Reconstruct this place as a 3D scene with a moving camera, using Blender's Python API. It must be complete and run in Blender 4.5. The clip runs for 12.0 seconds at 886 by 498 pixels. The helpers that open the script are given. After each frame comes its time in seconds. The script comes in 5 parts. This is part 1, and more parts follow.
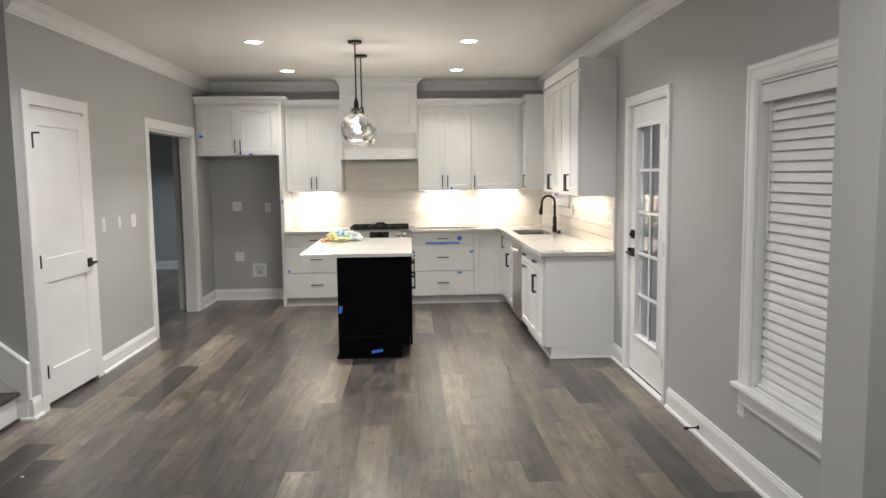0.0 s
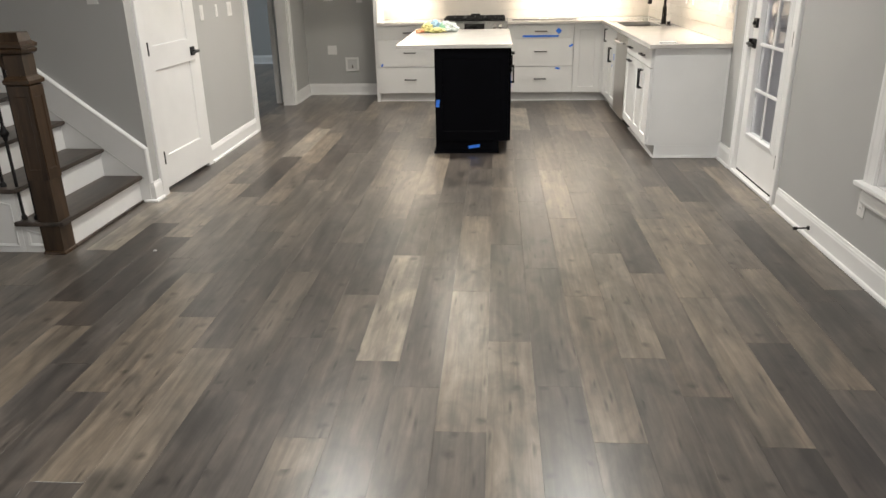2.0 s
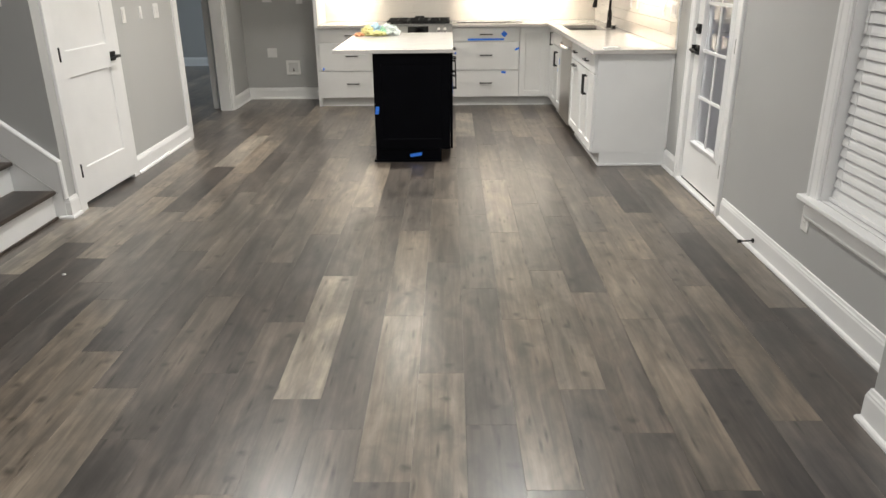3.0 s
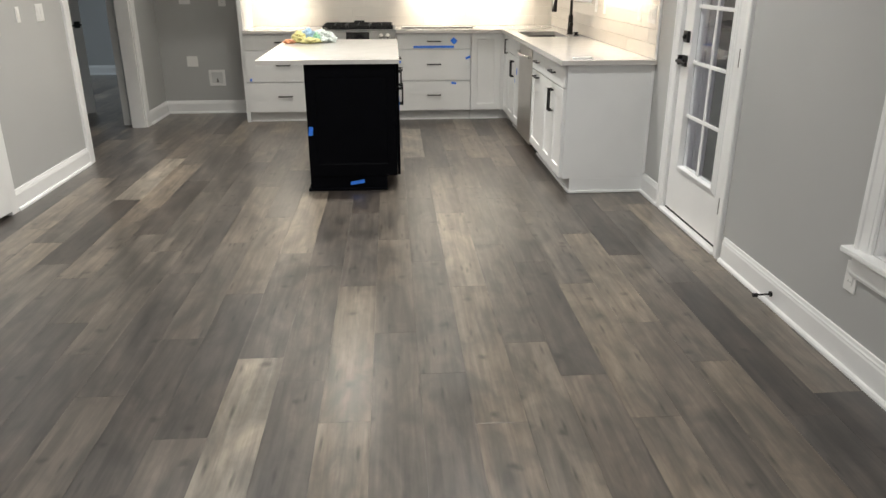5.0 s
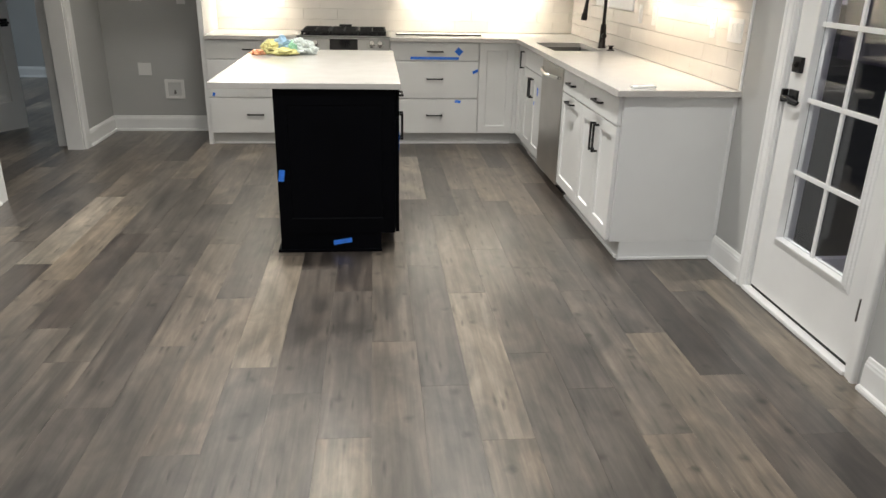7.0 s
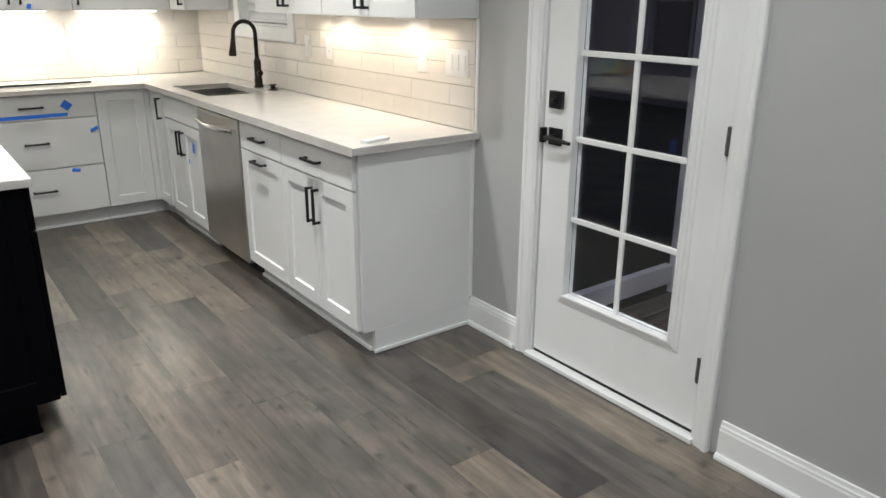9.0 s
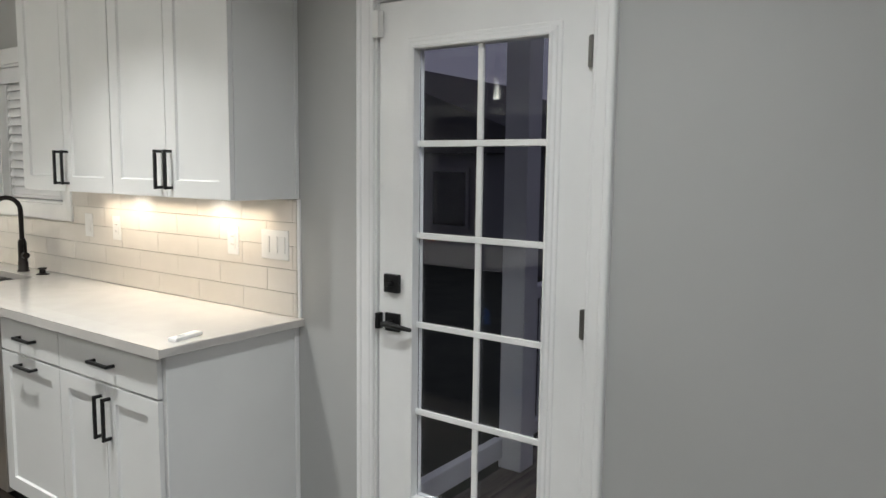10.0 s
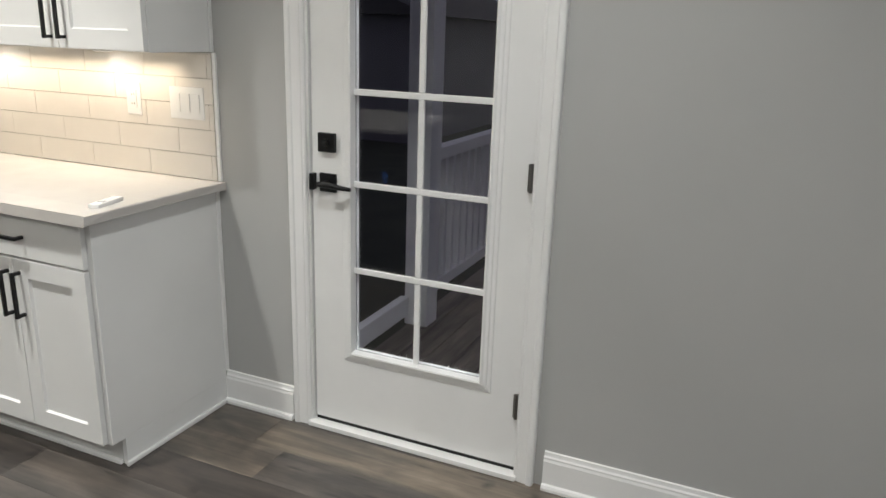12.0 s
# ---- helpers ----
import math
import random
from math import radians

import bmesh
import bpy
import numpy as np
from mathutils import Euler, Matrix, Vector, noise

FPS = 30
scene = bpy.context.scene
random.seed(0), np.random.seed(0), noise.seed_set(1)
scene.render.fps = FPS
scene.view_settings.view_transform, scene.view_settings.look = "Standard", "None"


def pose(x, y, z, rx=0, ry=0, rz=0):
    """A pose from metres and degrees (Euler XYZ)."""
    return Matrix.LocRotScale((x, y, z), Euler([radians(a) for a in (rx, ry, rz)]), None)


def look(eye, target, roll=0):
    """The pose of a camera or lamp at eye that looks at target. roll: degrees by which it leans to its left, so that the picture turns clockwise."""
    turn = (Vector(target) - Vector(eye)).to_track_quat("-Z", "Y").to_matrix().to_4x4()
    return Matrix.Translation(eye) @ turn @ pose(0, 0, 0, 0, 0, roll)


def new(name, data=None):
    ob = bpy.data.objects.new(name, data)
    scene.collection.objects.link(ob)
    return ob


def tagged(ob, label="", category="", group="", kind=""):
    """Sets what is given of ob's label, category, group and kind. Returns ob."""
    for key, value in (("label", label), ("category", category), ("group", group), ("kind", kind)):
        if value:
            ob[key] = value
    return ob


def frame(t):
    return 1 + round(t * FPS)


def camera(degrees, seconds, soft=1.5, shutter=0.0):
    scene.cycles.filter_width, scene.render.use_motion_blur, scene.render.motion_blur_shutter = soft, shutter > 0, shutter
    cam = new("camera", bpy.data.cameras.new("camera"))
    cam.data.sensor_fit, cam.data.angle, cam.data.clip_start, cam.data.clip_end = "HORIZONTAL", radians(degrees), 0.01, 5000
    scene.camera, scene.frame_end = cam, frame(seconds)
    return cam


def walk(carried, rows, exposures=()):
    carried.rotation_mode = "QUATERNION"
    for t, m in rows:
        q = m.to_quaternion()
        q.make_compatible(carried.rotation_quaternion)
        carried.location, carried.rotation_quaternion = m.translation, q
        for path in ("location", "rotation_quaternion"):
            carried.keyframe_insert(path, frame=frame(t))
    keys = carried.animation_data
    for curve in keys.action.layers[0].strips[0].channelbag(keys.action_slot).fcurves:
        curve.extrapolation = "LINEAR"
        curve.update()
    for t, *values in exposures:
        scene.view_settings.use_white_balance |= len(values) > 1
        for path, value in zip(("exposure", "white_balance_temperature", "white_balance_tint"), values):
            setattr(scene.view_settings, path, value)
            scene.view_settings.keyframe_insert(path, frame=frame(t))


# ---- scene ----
cam = camera(62.5, 12.0)
PATH = [
    (0, (0.032, 0.051, 1.585), (0.121, 2.039, 1.379), -0.7),
    (0.5, (0.046, 0.066, 1.558), (0.272, 2.028, 1.243), -0.1),
    (1, (0.018, 0.06, 1.526), (0.228, 1.978, 1.0), 0.5),
    (1.5, (-0.079, 0.057, 1.516), (-0.096, 1.946, 0.859), -0.1),
    (2, (-0.087, 0.07, 1.511), (-0.228, 1.93, 0.79), -1.1),
    (2.5, (-0.061, 0.14, 1.507), (-0.177, 1.996, 0.771), -1.1),
    (3, (0.027, 0.316, 1.528), (0.002, 2.18, 0.804), -0.6),
    (3.5, (0.06, 0.489, 1.51), (0.121, 2.358, 0.8), -0.8),
    (5.5, (-0.07, 1.494, 1.467), (0.059, 3.357, 0.752), 0.0),
    (6, (-0.127, 1.797, 1.474), (-0.015, 3.66, 0.756), 0.4),
    (6.5, (-0.082, 2.155, 1.471), (0.035, 4.018, 0.751), 0.7),
    (8.5, (-0.194, 3.411, 1.437), (0.629, 5.102, 0.757), 1.0),
    (9, (-0.271, 3.635, 1.462), (0.866, 5.147, 0.812), 0.3),
    (9.5, (-0.267, 3.817, 1.473), (1.141, 5.142, 0.962), 0.5),
    (10, (-0.217, 3.966, 1.513), (1.392, 5.132, 1.29), 0.7),
    (10.5, (-0.272, 4.102, 1.497), (1.457, 5.101, 1.398), 0.6),
    (11, (-0.324, 4.186, 1.495), (1.451, 5.076, 1.253), 0.8),
    (11.5, (-0.349, 4.195, 1.478), (1.416, 5.035, 1.056), 1.1),
    (12, (-0.391, 4.238, 1.471), (1.37, 5.0, 0.907), 1.9),
]
walk(cam, [(t, look(eye, target, roll)) for t, eye, target, roll in PATH],
     exposures=[(0, 0.2, 6330, 9), (0.5, 0.12, 6330, 9), (1.0, 0.22, 6380, 9), (2.0, 0.42, 6530, 9), (2.5, 0.44, 6480, 9), (3.5, 0.34, 6330, 8), (5.5, 0.2, 6330, 8), (6.5, 0.18, 6330, 8), (8.5, 0.05, 6030, 7), (9.5, 0.0, 5980, 6), (10.5, -0.26, 6030, 6), (11.5, -0.2, 6130, 7), (12.0, -0.08, 6180, 7)])
# ---- world and lights ----
world = bpy.data.worlds.new("dusk")
scene.world = world
world.use_nodes = True
world.node_tree.nodes["Background"].inputs["Color"].default_value = (0.46, 0.42, 0.55, 1)
world.node_tree.nodes["Background"].inputs["Strength"].default_value = 0.28

WARM = (1.0, 0.86, 0.70)
COOL = (0.96, 0.985, 1.0)
SOFT = (1.0, 0.965, 0.92)


def area_lamp(name, x, y, z, power, colour, size, size_y=0, aim=None, shape="DISK", spread=122):
    data = bpy.data.lights.new(name, "AREA")
    data.energy, data.color, data.shape, data.size = power, colour, shape, size
    data.spread = radians(spread)
    if size_y:
        data.size_y = size_y
    ob = new(name, data)
    ob.matrix_world = look((x, y, z), aim) if aim else pose(x, y, z)
    return ob


CEILING = 2.74
# the last two are added out of view to brighten the near walls
CANS_AND_FILL = [(-1.295, 6.58), (-1.295, 8.36), (0.575, 6.58), (0.575, 8.36), (-1.295, 4.78), (0.575, 4.78), (-1.295, 2.4), (0.575, 1.4)]
for cx, cy in CANS_AND_FILL:
    power, beam = (7, 122) if cy > 8 else (18, 98) if cy > 6 else (17, 138) if cy > 4 else (22, 180)
    area_lamp("can_or_fill_lamp", cx, cy, CEILING - 0.02, power, (1.0, 0.94, 0.86) if cy > 6 else SOFT, 0.13, spread=beam)
# unseen soft fill, added in the sitting room behind the start of the walk
for cx, cy, power in [(-3.2, -0.8, 90), (0.7, -2.6, 50)]:
    area_lamp("sitting_room_fill", cx, cy, CEILING - 0.03, power, COOL, 1.2)
# unseen bluish fill, added to brighten the hall
area_lamp("hall_fill_lamp", -3.9, 11.0, CEILING - 0.03, 16, (0.82, 0.92, 1.0), 0.25)

# ---- materials ----


def material(name, colour, rough=0.5, metal=0.0, spec=0.5, var=0.06, scale=3.0, bump=0.0, bump_scale=60.0, coat=0.0):
    """A principled surface whose tone wanders a little at two scales."""
    m = bpy.data.materials.new(name)
    m.use_nodes = True
    nt = m.node_tree
    b = nt.nodes["Principled BSDF"]
    b.inputs["Roughness"].default_value = rough
    b.inputs["Metallic"].default_value = metal
    b.inputs["Specular IOR Level"].default_value = spec
    b.inputs["Coat Weight"].default_value = coat
    geo = nt.nodes.new("ShaderNodeTexCoord")
    n1 = nt.nodes.new("ShaderNodeTexNoise")
    n1.inputs["Scale"].default_value, n1.inputs["Detail"].default_value = scale, 6
    n2 = nt.nodes.new("ShaderNodeTexNoise")
    n2.inputs["Scale"].default_value, n2.inputs["Detail"].default_value = bump_scale, 3
    for n in (n1, n2):
        nt.links.new(geo.outputs["Object"], n.inputs["Vector"])
    ramp = nt.nodes.new("ShaderNodeValToRGB")
    lo = [c * (1 - var) for c in colour]
    hi = [min(1, c * (1 + var)) for c in colour]
    ramp.color_ramp.elements[0].position, ramp.color_ramp.elements[1].position = 0.3, 0.7
    ramp.color_ramp.elements[0].color, ramp.color_ramp.elements[1].color = (*lo, 1), (*hi, 1)
    nt.links.new(n1.outputs["Fac"], ramp.inputs["Fac"])
    nt.links.new(ramp.outputs["Color"], b.inputs["Base Color"])
    mr = nt.nodes.new("ShaderNodeMapRange")
    mr.inputs["To Min"].default_value, mr.inputs["To Max"].default_value = max(0.02, rough * 0.85), min(1, rough * 1.15)
    nt.links.new(n1.outputs["Fac"], mr.inputs["Value"])
    nt.links.new(mr.outputs["Result"], b.inputs["Roughness"])
    if bump:
        bp = nt.nodes.new("ShaderNodeBump")
        bp.inputs["Strength"].default_value, bp.inputs["Distance"].default_value = bump, 0.002
        nt.links.new(n2.outputs["Fac"], bp.inputs["Height"])
        nt.links.new(bp.outputs["Normal"], b.inputs["Normal"])
    return m


def glow(name, colour, strength):
    m = bpy.data.materials.new(name)
    m.use_nodes = True
    b = m.node_tree.nodes["Principled BSDF"]
    b.inputs["Base Color"].default_value = (0.9, 0.9, 0.9, 1)
    b.inputs["Emission Color"].default_value = (*colour, 1)
    b.inputs["Emission Strength"].default_value = strength
    return m


def glass_material(name, tint=(1, 1, 1), rough=0.0):
    m = bpy.data.materials.new(name)
    m.use_nodes = True
    b = m.node_tree.nodes["Principled BSDF"]
    b.inputs["Base Color"].default_value = (*tint, 1)
    b.inputs["Transmission Weight"].default_value = 1
    b.inputs["Roughness"].default_value = rough
    b.inputs["IOR"].default_value = 1.45
    return m


def wood_material(name, dark, light, rough=0.4, along=1, spec=0.5):
    """Wood whose grain runs along one axis."""
    m = bpy.data.materials.new(name)
    m.use_nodes = True
    nt = m.node_tree
    b = nt.nodes["Principled BSDF"]
    b.inputs["Roughness"].default_value = rough
    b.inputs["Specular IOR Level"].default_value = spec
    tc = nt.nodes.new("ShaderNodeTexCoord")
    info = nt.nodes.new("ShaderNodeObjectInfo")
    off = nt.nodes.new("ShaderNodeVectorMath")
    off.operation = "MULTIPLY_ADD"
    off.inputs[1].default_value = (37.0, 53.0, 11.0)
    nt.links.new(info.outputs["Random"], off.inputs[0])
    nt.links.new(tc.outputs["Object"], off.inputs[2])
    stretch = [14.0, 14.0, 14.0]
    stretch[along] = 1.5

    def grain(mult, detail, dist):
        mp = nt.nodes.new("ShaderNodeMapping")
        mp.inputs["Scale"].default_value = [s * mult for s in stretch]
        nt.links.new(off.outputs["Vector"], mp.inputs["Vector"])
        n = nt.nodes.new("ShaderNodeTexNoise")
        n.inputs["Scale"].default_value, n.inputs["Detail"].default_value, n.inputs["Distortion"].default_value = 1.0, detail, dist
        nt.links.new(mp.outputs["Vector"], n.inputs["Vector"])
        return n
    fine, broad, hair = grain(1.6, 5, 0.5), grain(0.62, 3, 0.8), grain(6.0, 3, 0.3)
    # knots and dark checks
    mp = nt.nodes.new("ShaderNodeMapping")
    ks = [5.5, 5.5, 5.5]
    ks[along] = 2.0
    mp.inputs["Scale"].default_value = ks
    nt.links.new(off.outputs["Vector"], mp.inputs["Vector"])
    wob = nt.nodes.new("ShaderNodeTexNoise")
    wob.inputs["Scale"].default_value = 1.1
    nt.links.new(mp.outputs["Vector"], wob.inputs["Vector"])
    addv = nt.nodes.new("ShaderNodeVectorMath")
    addv.operation = "ADD"
    nt.links.new(mp.outputs["Vector"], addv.inputs[0])
    nt.links.new(wob.outputs["Color"], addv.inputs[1])
    vor = nt.nodes.new("ShaderNodeTexVoronoi")
    vor.inputs["Scale"].default_value = 1.0
    if along == 1:
        vor.voronoi_dimensions = "2D"
    nt.links.new(addv.outputs["Vector"], vor.inputs["Vector"])
    knot = nt.nodes.new("ShaderNodeMapRange")
    knot.inputs["From Min"].default_value, knot.inputs["From Max"].default_value = 0.03, 0.17
    knot.inputs["To Min"].default_value, knot.inputs["To Max"].default_value = 0.38, 1.0
    # only one cell in four holds a knot
    cell = nt.nodes.new("ShaderNodeSeparateColor")
    nt.links.new(vor.outputs["Color"], cell.inputs["Color"])
    bare = nt.nodes.new("ShaderNodeMath")
    bare.operation = "GREATER_THAN"
    bare.inputs[1].default_value = 0.27
    nt.links.new(cell.outputs["Red"], bare.inputs[0])
    far = nt.nodes.new("ShaderNodeMath")
    nt.links.new(vor.outputs["Distance"], far.inputs[0])
    nt.links.new(bare.outputs[0], far.inputs[1])
    nt.links.new(far.outputs[0], knot.inputs["Value"])

    def maths(op, a, bb):
        n = nt.nodes.new("ShaderNodeMath")
        n.operation = op
        for i, v in ((0, a), (1, bb)):
            if isinstance(v, (int, float)):
                n.inputs[i].default_value = v
            else:
                nt.links.new(v, n.inputs[i])
        return n.outputs[0]
    mix = maths("ADD", maths("MULTIPLY", fine.outputs["Fac"], 0.27), maths("MULTIPLY", broad.outputs["Fac"], 0.73))
    mix = maths("ADD", maths("MULTIPLY", mix, 0.80), maths("MULTIPLY", hair.outputs["Fac"], 0.20))
    tone = nt.nodes.new("ShaderNodeMapRange")
    tone.inputs["From Min"].default_value, tone.inputs["From Max"].default_value = 0.375, 0.625
    tone.inputs["To Min"].default_value, tone.inputs["To Max"].default_value = 0.40, 1.50
    nt.links.new(mix, tone.inputs["Value"])
    shade = maths("MULTIPLY", tone.outputs["Result"], knot.outputs["Result"])
    r = nt.nodes.new("ShaderNodeMix")
    r.data_type = "RGBA"
    r.inputs[6].default_value, r.inputs[7].default_value = (*dark, 1), (*light, 1)
    nt.links.new(info.outputs["Random"], r.inputs[0])
    base = r.outputs[2]
    # brown and grey streaks drift through the boards
    hue = nt.nodes.new("ShaderNodeMix")
    hue.data_type, hue.blend_type = "RGBA", "MULTIPLY"
    hue.inputs[7].default_value = (1.05, 1.0, 0.93, 1)
    nt.links.new(broad.outputs["Fac"], hue.inputs[0])
    nt.links.new(base, hue.inputs[6])
    vm = nt.nodes.new("ShaderNodeVectorMath")
    vm.operation = "SCALE"
    nt.links.new(hue.outputs[2], vm.inputs[0])
    nt.links.new(shade, vm.inputs["Scale"])
    nt.links.new(vm.outputs["Vector"], b.inputs["Base Color"])
    bp = nt.nodes.new("ShaderNodeBump")
    bp.inputs["Strength"].default_value, bp.inputs["Distance"].default_value = 0.02, 0.0008
    nt.links.new(fine.outputs["Fac"], bp.inputs["Height"])
    nt.links.new(bp.outputs["Normal"], b.inputs["Normal"])
    mr = nt.nodes.new("ShaderNodeMapRange")
    mr.inputs["To Min"].default_value, mr.inputs["To Max"].default_value = rough - 0.03, rough + 0.03
    nt.links.new(fine.outputs["Fac"], mr.inputs["Value"])
    nt.links.new(mr.outputs["Result"], b.inputs["Roughness"])
    return m


def plank_material(name, rough, spec):
    """Wood-look vinyl: cloudy taupe and blue-grey boards with dark checks and knots; the tone is each board's own colour."""
    m = bpy.data.materials.new(name)
    m.use_nodes = True
    nt = m.node_tree
    b = nt.nodes["Principled BSDF"]
    b.inputs["Specular IOR Level"].default_value = spec
    tc = nt.nodes.new("ShaderNodeTexCoord")
    info = nt.nodes.new("ShaderNodeObjectInfo")
    off = nt.nodes.new("ShaderNodeVectorMath")
    off.operation = "MULTIPLY_ADD"
    off.inputs[1].default_value = (37.0, 53.0, 11.0)
    nt.links.new(info.outputs["Random"], off.inputs[0])
    nt.links.new(tc.outputs["Object"], off.inputs[2])

    def scaled(x, y):
        mp = nt.nodes.new("ShaderNodeMapping")
        mp.inputs["Scale"].default_value = (x, y, 1.0)
        nt.links.new(off.outputs["Vector"], mp.inputs["Vector"])
        return mp.outputs["Vector"]

    def clouds(x, y, detail, dist, rough_in=0.5):
        n = nt.nodes.new("ShaderNodeTexNoise")
        n.inputs["Scale"].default_value, n.inputs["Detail"].default_value = 1.0, detail
        n.inputs["Distortion"].default_value, n.inputs["Roughness"].default_value = dist, rough_in
        nt.links.new(scaled(x, y), n.inputs["Vector"])
        return n.outputs["Fac"]

    def ranged(v, lo, hi, a, c):
        n = nt.nodes.new("ShaderNodeMapRange")
        for k, x in (("From Min", lo), ("From Max", hi), ("To Min", a), ("To Max", c)):
            n.inputs[k].default_value = x
        nt.links.new(v, n.inputs["Value"])
        return n.outputs["Result"]

    def times(*vs):
        out = vs[0]
        for v in vs[1:]:
            n = nt.nodes.new("ShaderNodeMath")
            n.operation = "MULTIPLY"
            nt.links.new(out, n.inputs[0])
            nt.links.new(v, n.inputs[1])
            out = n.outputs[0]
        return out

    def marks(x, y, share, near, far, low, wobble):
        """Dark flecks: one cell in a few holds one."""
        wob = nt.nodes.new("ShaderNodeTexNoise")
        wob.inputs["Scale"].default_value, wob.inputs["Detail"].default_value = 3.0, 3
        nt.links.new(scaled(x, y), wob.inputs["Vector"])
        bend = nt.nodes.new("ShaderNodeVectorMath")
        bend.operation = "MULTIPLY_ADD"
        bend.inputs[1].default_value = (wobble, wobble, 0.0)
        nt.links.new(wob.outputs["Color"], bend.inputs[0])
        nt.links.new(scaled(x, y), bend.inputs[2])
        vor = nt.nodes.new("ShaderNodeTexVoronoi")
        vor.voronoi_dimensions = "2D"
        vor.inputs["Scale"].default_value = 1.0
        nt.links.new(bend.outputs["Vector"], vor.inputs["Vector"])
        cell = nt.nodes.new("ShaderNodeSeparateColor")
        nt.links.new(vor.outputs["Color"], cell.inputs["Color"])
        bare = nt.nodes.new("ShaderNodeMath")
        bare.operation = "GREATER_THAN"
        bare.inputs[1].default_value = share
        nt.links.new(cell.outputs["Red"], bare.inputs[0])
        add = nt.nodes.new("ShaderNodeMath")
        nt.links.new(vor.outputs["Distance"], add.inputs[0])
        nt.links.new(bare.outputs[0], add.inputs[1])
        return ranged(add.outputs[0], near, far, low, 1.0)

    cloud = clouds(6.5, 2.6, 4, 0.9, 0.55)
    streak = clouds(26.0, 1.6, 3, 0.6)
    fibre = clouds(110.0, 5.0, 3, 0.2)
    blotch = clouds(20.0, 8.0, 4, 0.6, 0.6)
    checks = marks(40.0, 6.0, 0.08, 0.03, 0.36, 0.34, 0.25)
    knots = marks(8.0, 8.0, 0.14, 0.03, 0.22, 0.38, 0.30)
    shade = times(ranged(cloud, 0.34, 0.66, 0.66, 1.32), ranged(streak, 0.34, 0.66, 0.70, 1.26), ranged(fibre, 0.32, 0.68, 0.91, 1.09), ranged(blotch, 0.32, 0.68, 0.84, 1.16), checks, knots)
    hue = nt.nodes.new("ShaderNodeMix")
    hue.data_type, hue.blend_type = "RGBA", "MULTIPLY"
    hue.inputs[7].default_value = (0.96, 1.0, 1.05, 1)
    nt.links.new(ranged(cloud, 0.40, 0.60, 1.0, 0.0), hue.inputs[0])
    nt.links.new(info.outputs["Color"], hue.inputs[6])
    vm = nt.nodes.new("ShaderNodeVectorMath")
    vm.operation = "SCALE"
    nt.links.new(hue.outputs[2], vm.inputs[0])
    nt.links.new(shade, vm.inputs["Scale"])
    nt.links.new(vm.outputs["Vector"], b.inputs["Base Color"])
    nt.links.new(ranged(blotch, 0.3, 0.7, rough - 0.01, rough + 0.01), b.inputs["Roughness"])
    return m


def brushed_material(name, colour, rough, along):
    """Metal with fine parallel scratches."""
    m = material(name, colour, rough, 1.0, var=0.08, scale=4)
    nt = m.node_tree
    b = nt.nodes["Principled BSDF"]
    tc = nt.nodes.new("ShaderNodeTexCoord")
    mp = nt.nodes.new("ShaderNodeMapping")
    s = [400.0, 400.0, 400.0]
    s[along] = 4.0
    mp.inputs["Scale"].default_value = s
    n = nt.nodes.new("ShaderNodeTexNoise")
    n.inputs["Scale"].default_value = 1.0
    bp = nt.nodes.new("ShaderNodeBump")
    bp.inputs["Strength"].default_value, bp.inputs["Distance"].default_value = 0.12, 0.001
    nt.links.new(tc.outputs["Object"], mp.inputs["Vector"])
    nt.links.new(mp.outputs["Vector"], n.inputs["Vector"])
    nt.links.new(n.outputs["Fac"], bp.inputs["Height"])
    nt.links.new(bp.outputs["Normal"], b.inputs["Normal"])
    return m


WALL = material("grey_wall_paint", (0.45, 0.452, 0.445), 0.55, var=0.03, scale=1.2, bump=0.12, bump_scale=260)
CEIL = material("ceiling_paint", (0.78, 0.76, 0.73), 0.8, var=0.02, scale=0.8, bump=0.1, bump_scale=200)
TRIM = material("trim_paint", (0.84, 0.84, 0.835), 0.32, var=0.025, scale=5, bump=0.04, bump_scale=90)
CAB = material("cabinet_paint", (0.76, 0.765, 0.76), 0.34, var=0.02, scale=4, bump=0.03, bump_scale=120)
NAVY = material("island_paint", (0.0012, 0.0013, 0.0024), 0.55, var=0.2, scale=6, bump=0.03, bump_scale=90, spec=0.06)
QUARTZ = material("white_quartz", (0.555, 0.535, 0.510), 0.13, var=0.03, scale=9, bump=0.0)
TILE = material("glazed_tile", (0.73, 0.69, 0.635), 0.16, var=0.03, scale=7, bump=0.2, bump_scale=9)
GROUT = material("grout", (0.74, 0.70, 0.645), 0.6, var=0.05, scale=30)
STEEL = brushed_material("brushed_steel", (0.56, 0.535, 0.50), 0.30, 2)
STEEL_BOWL = brushed_material("sink_steel", (0.17, 0.165, 0.16), 0.3, 0)
STEEL_H = brushed_material("brushed_steel_level", (0.27, 0.27, 0.265), 0.3, 0)
CHROME = material("polished_steel", (0.72, 0.71, 0.70), 0.14, 1.0, var=0.04)
BLACK = material("black_metal", (0.012, 0.012, 0.013), 0.38, 0.4, var=0.15, scale=20)
BRONZE = material("oiled_bronze", (0.022, 0.018, 0.016), 0.36, 0.6, var=0.2, scale=16)
IRON = material("cast_iron", (0.014, 0.014, 0.014), 0.6, 0.2, var=0.25, scale=30, bump=0.3, bump_scale=150)
BLACKGLASS = material("black_glass", (0.006, 0.006, 0.007), 0.06, var=0.1)
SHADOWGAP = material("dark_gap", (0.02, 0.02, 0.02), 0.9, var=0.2)
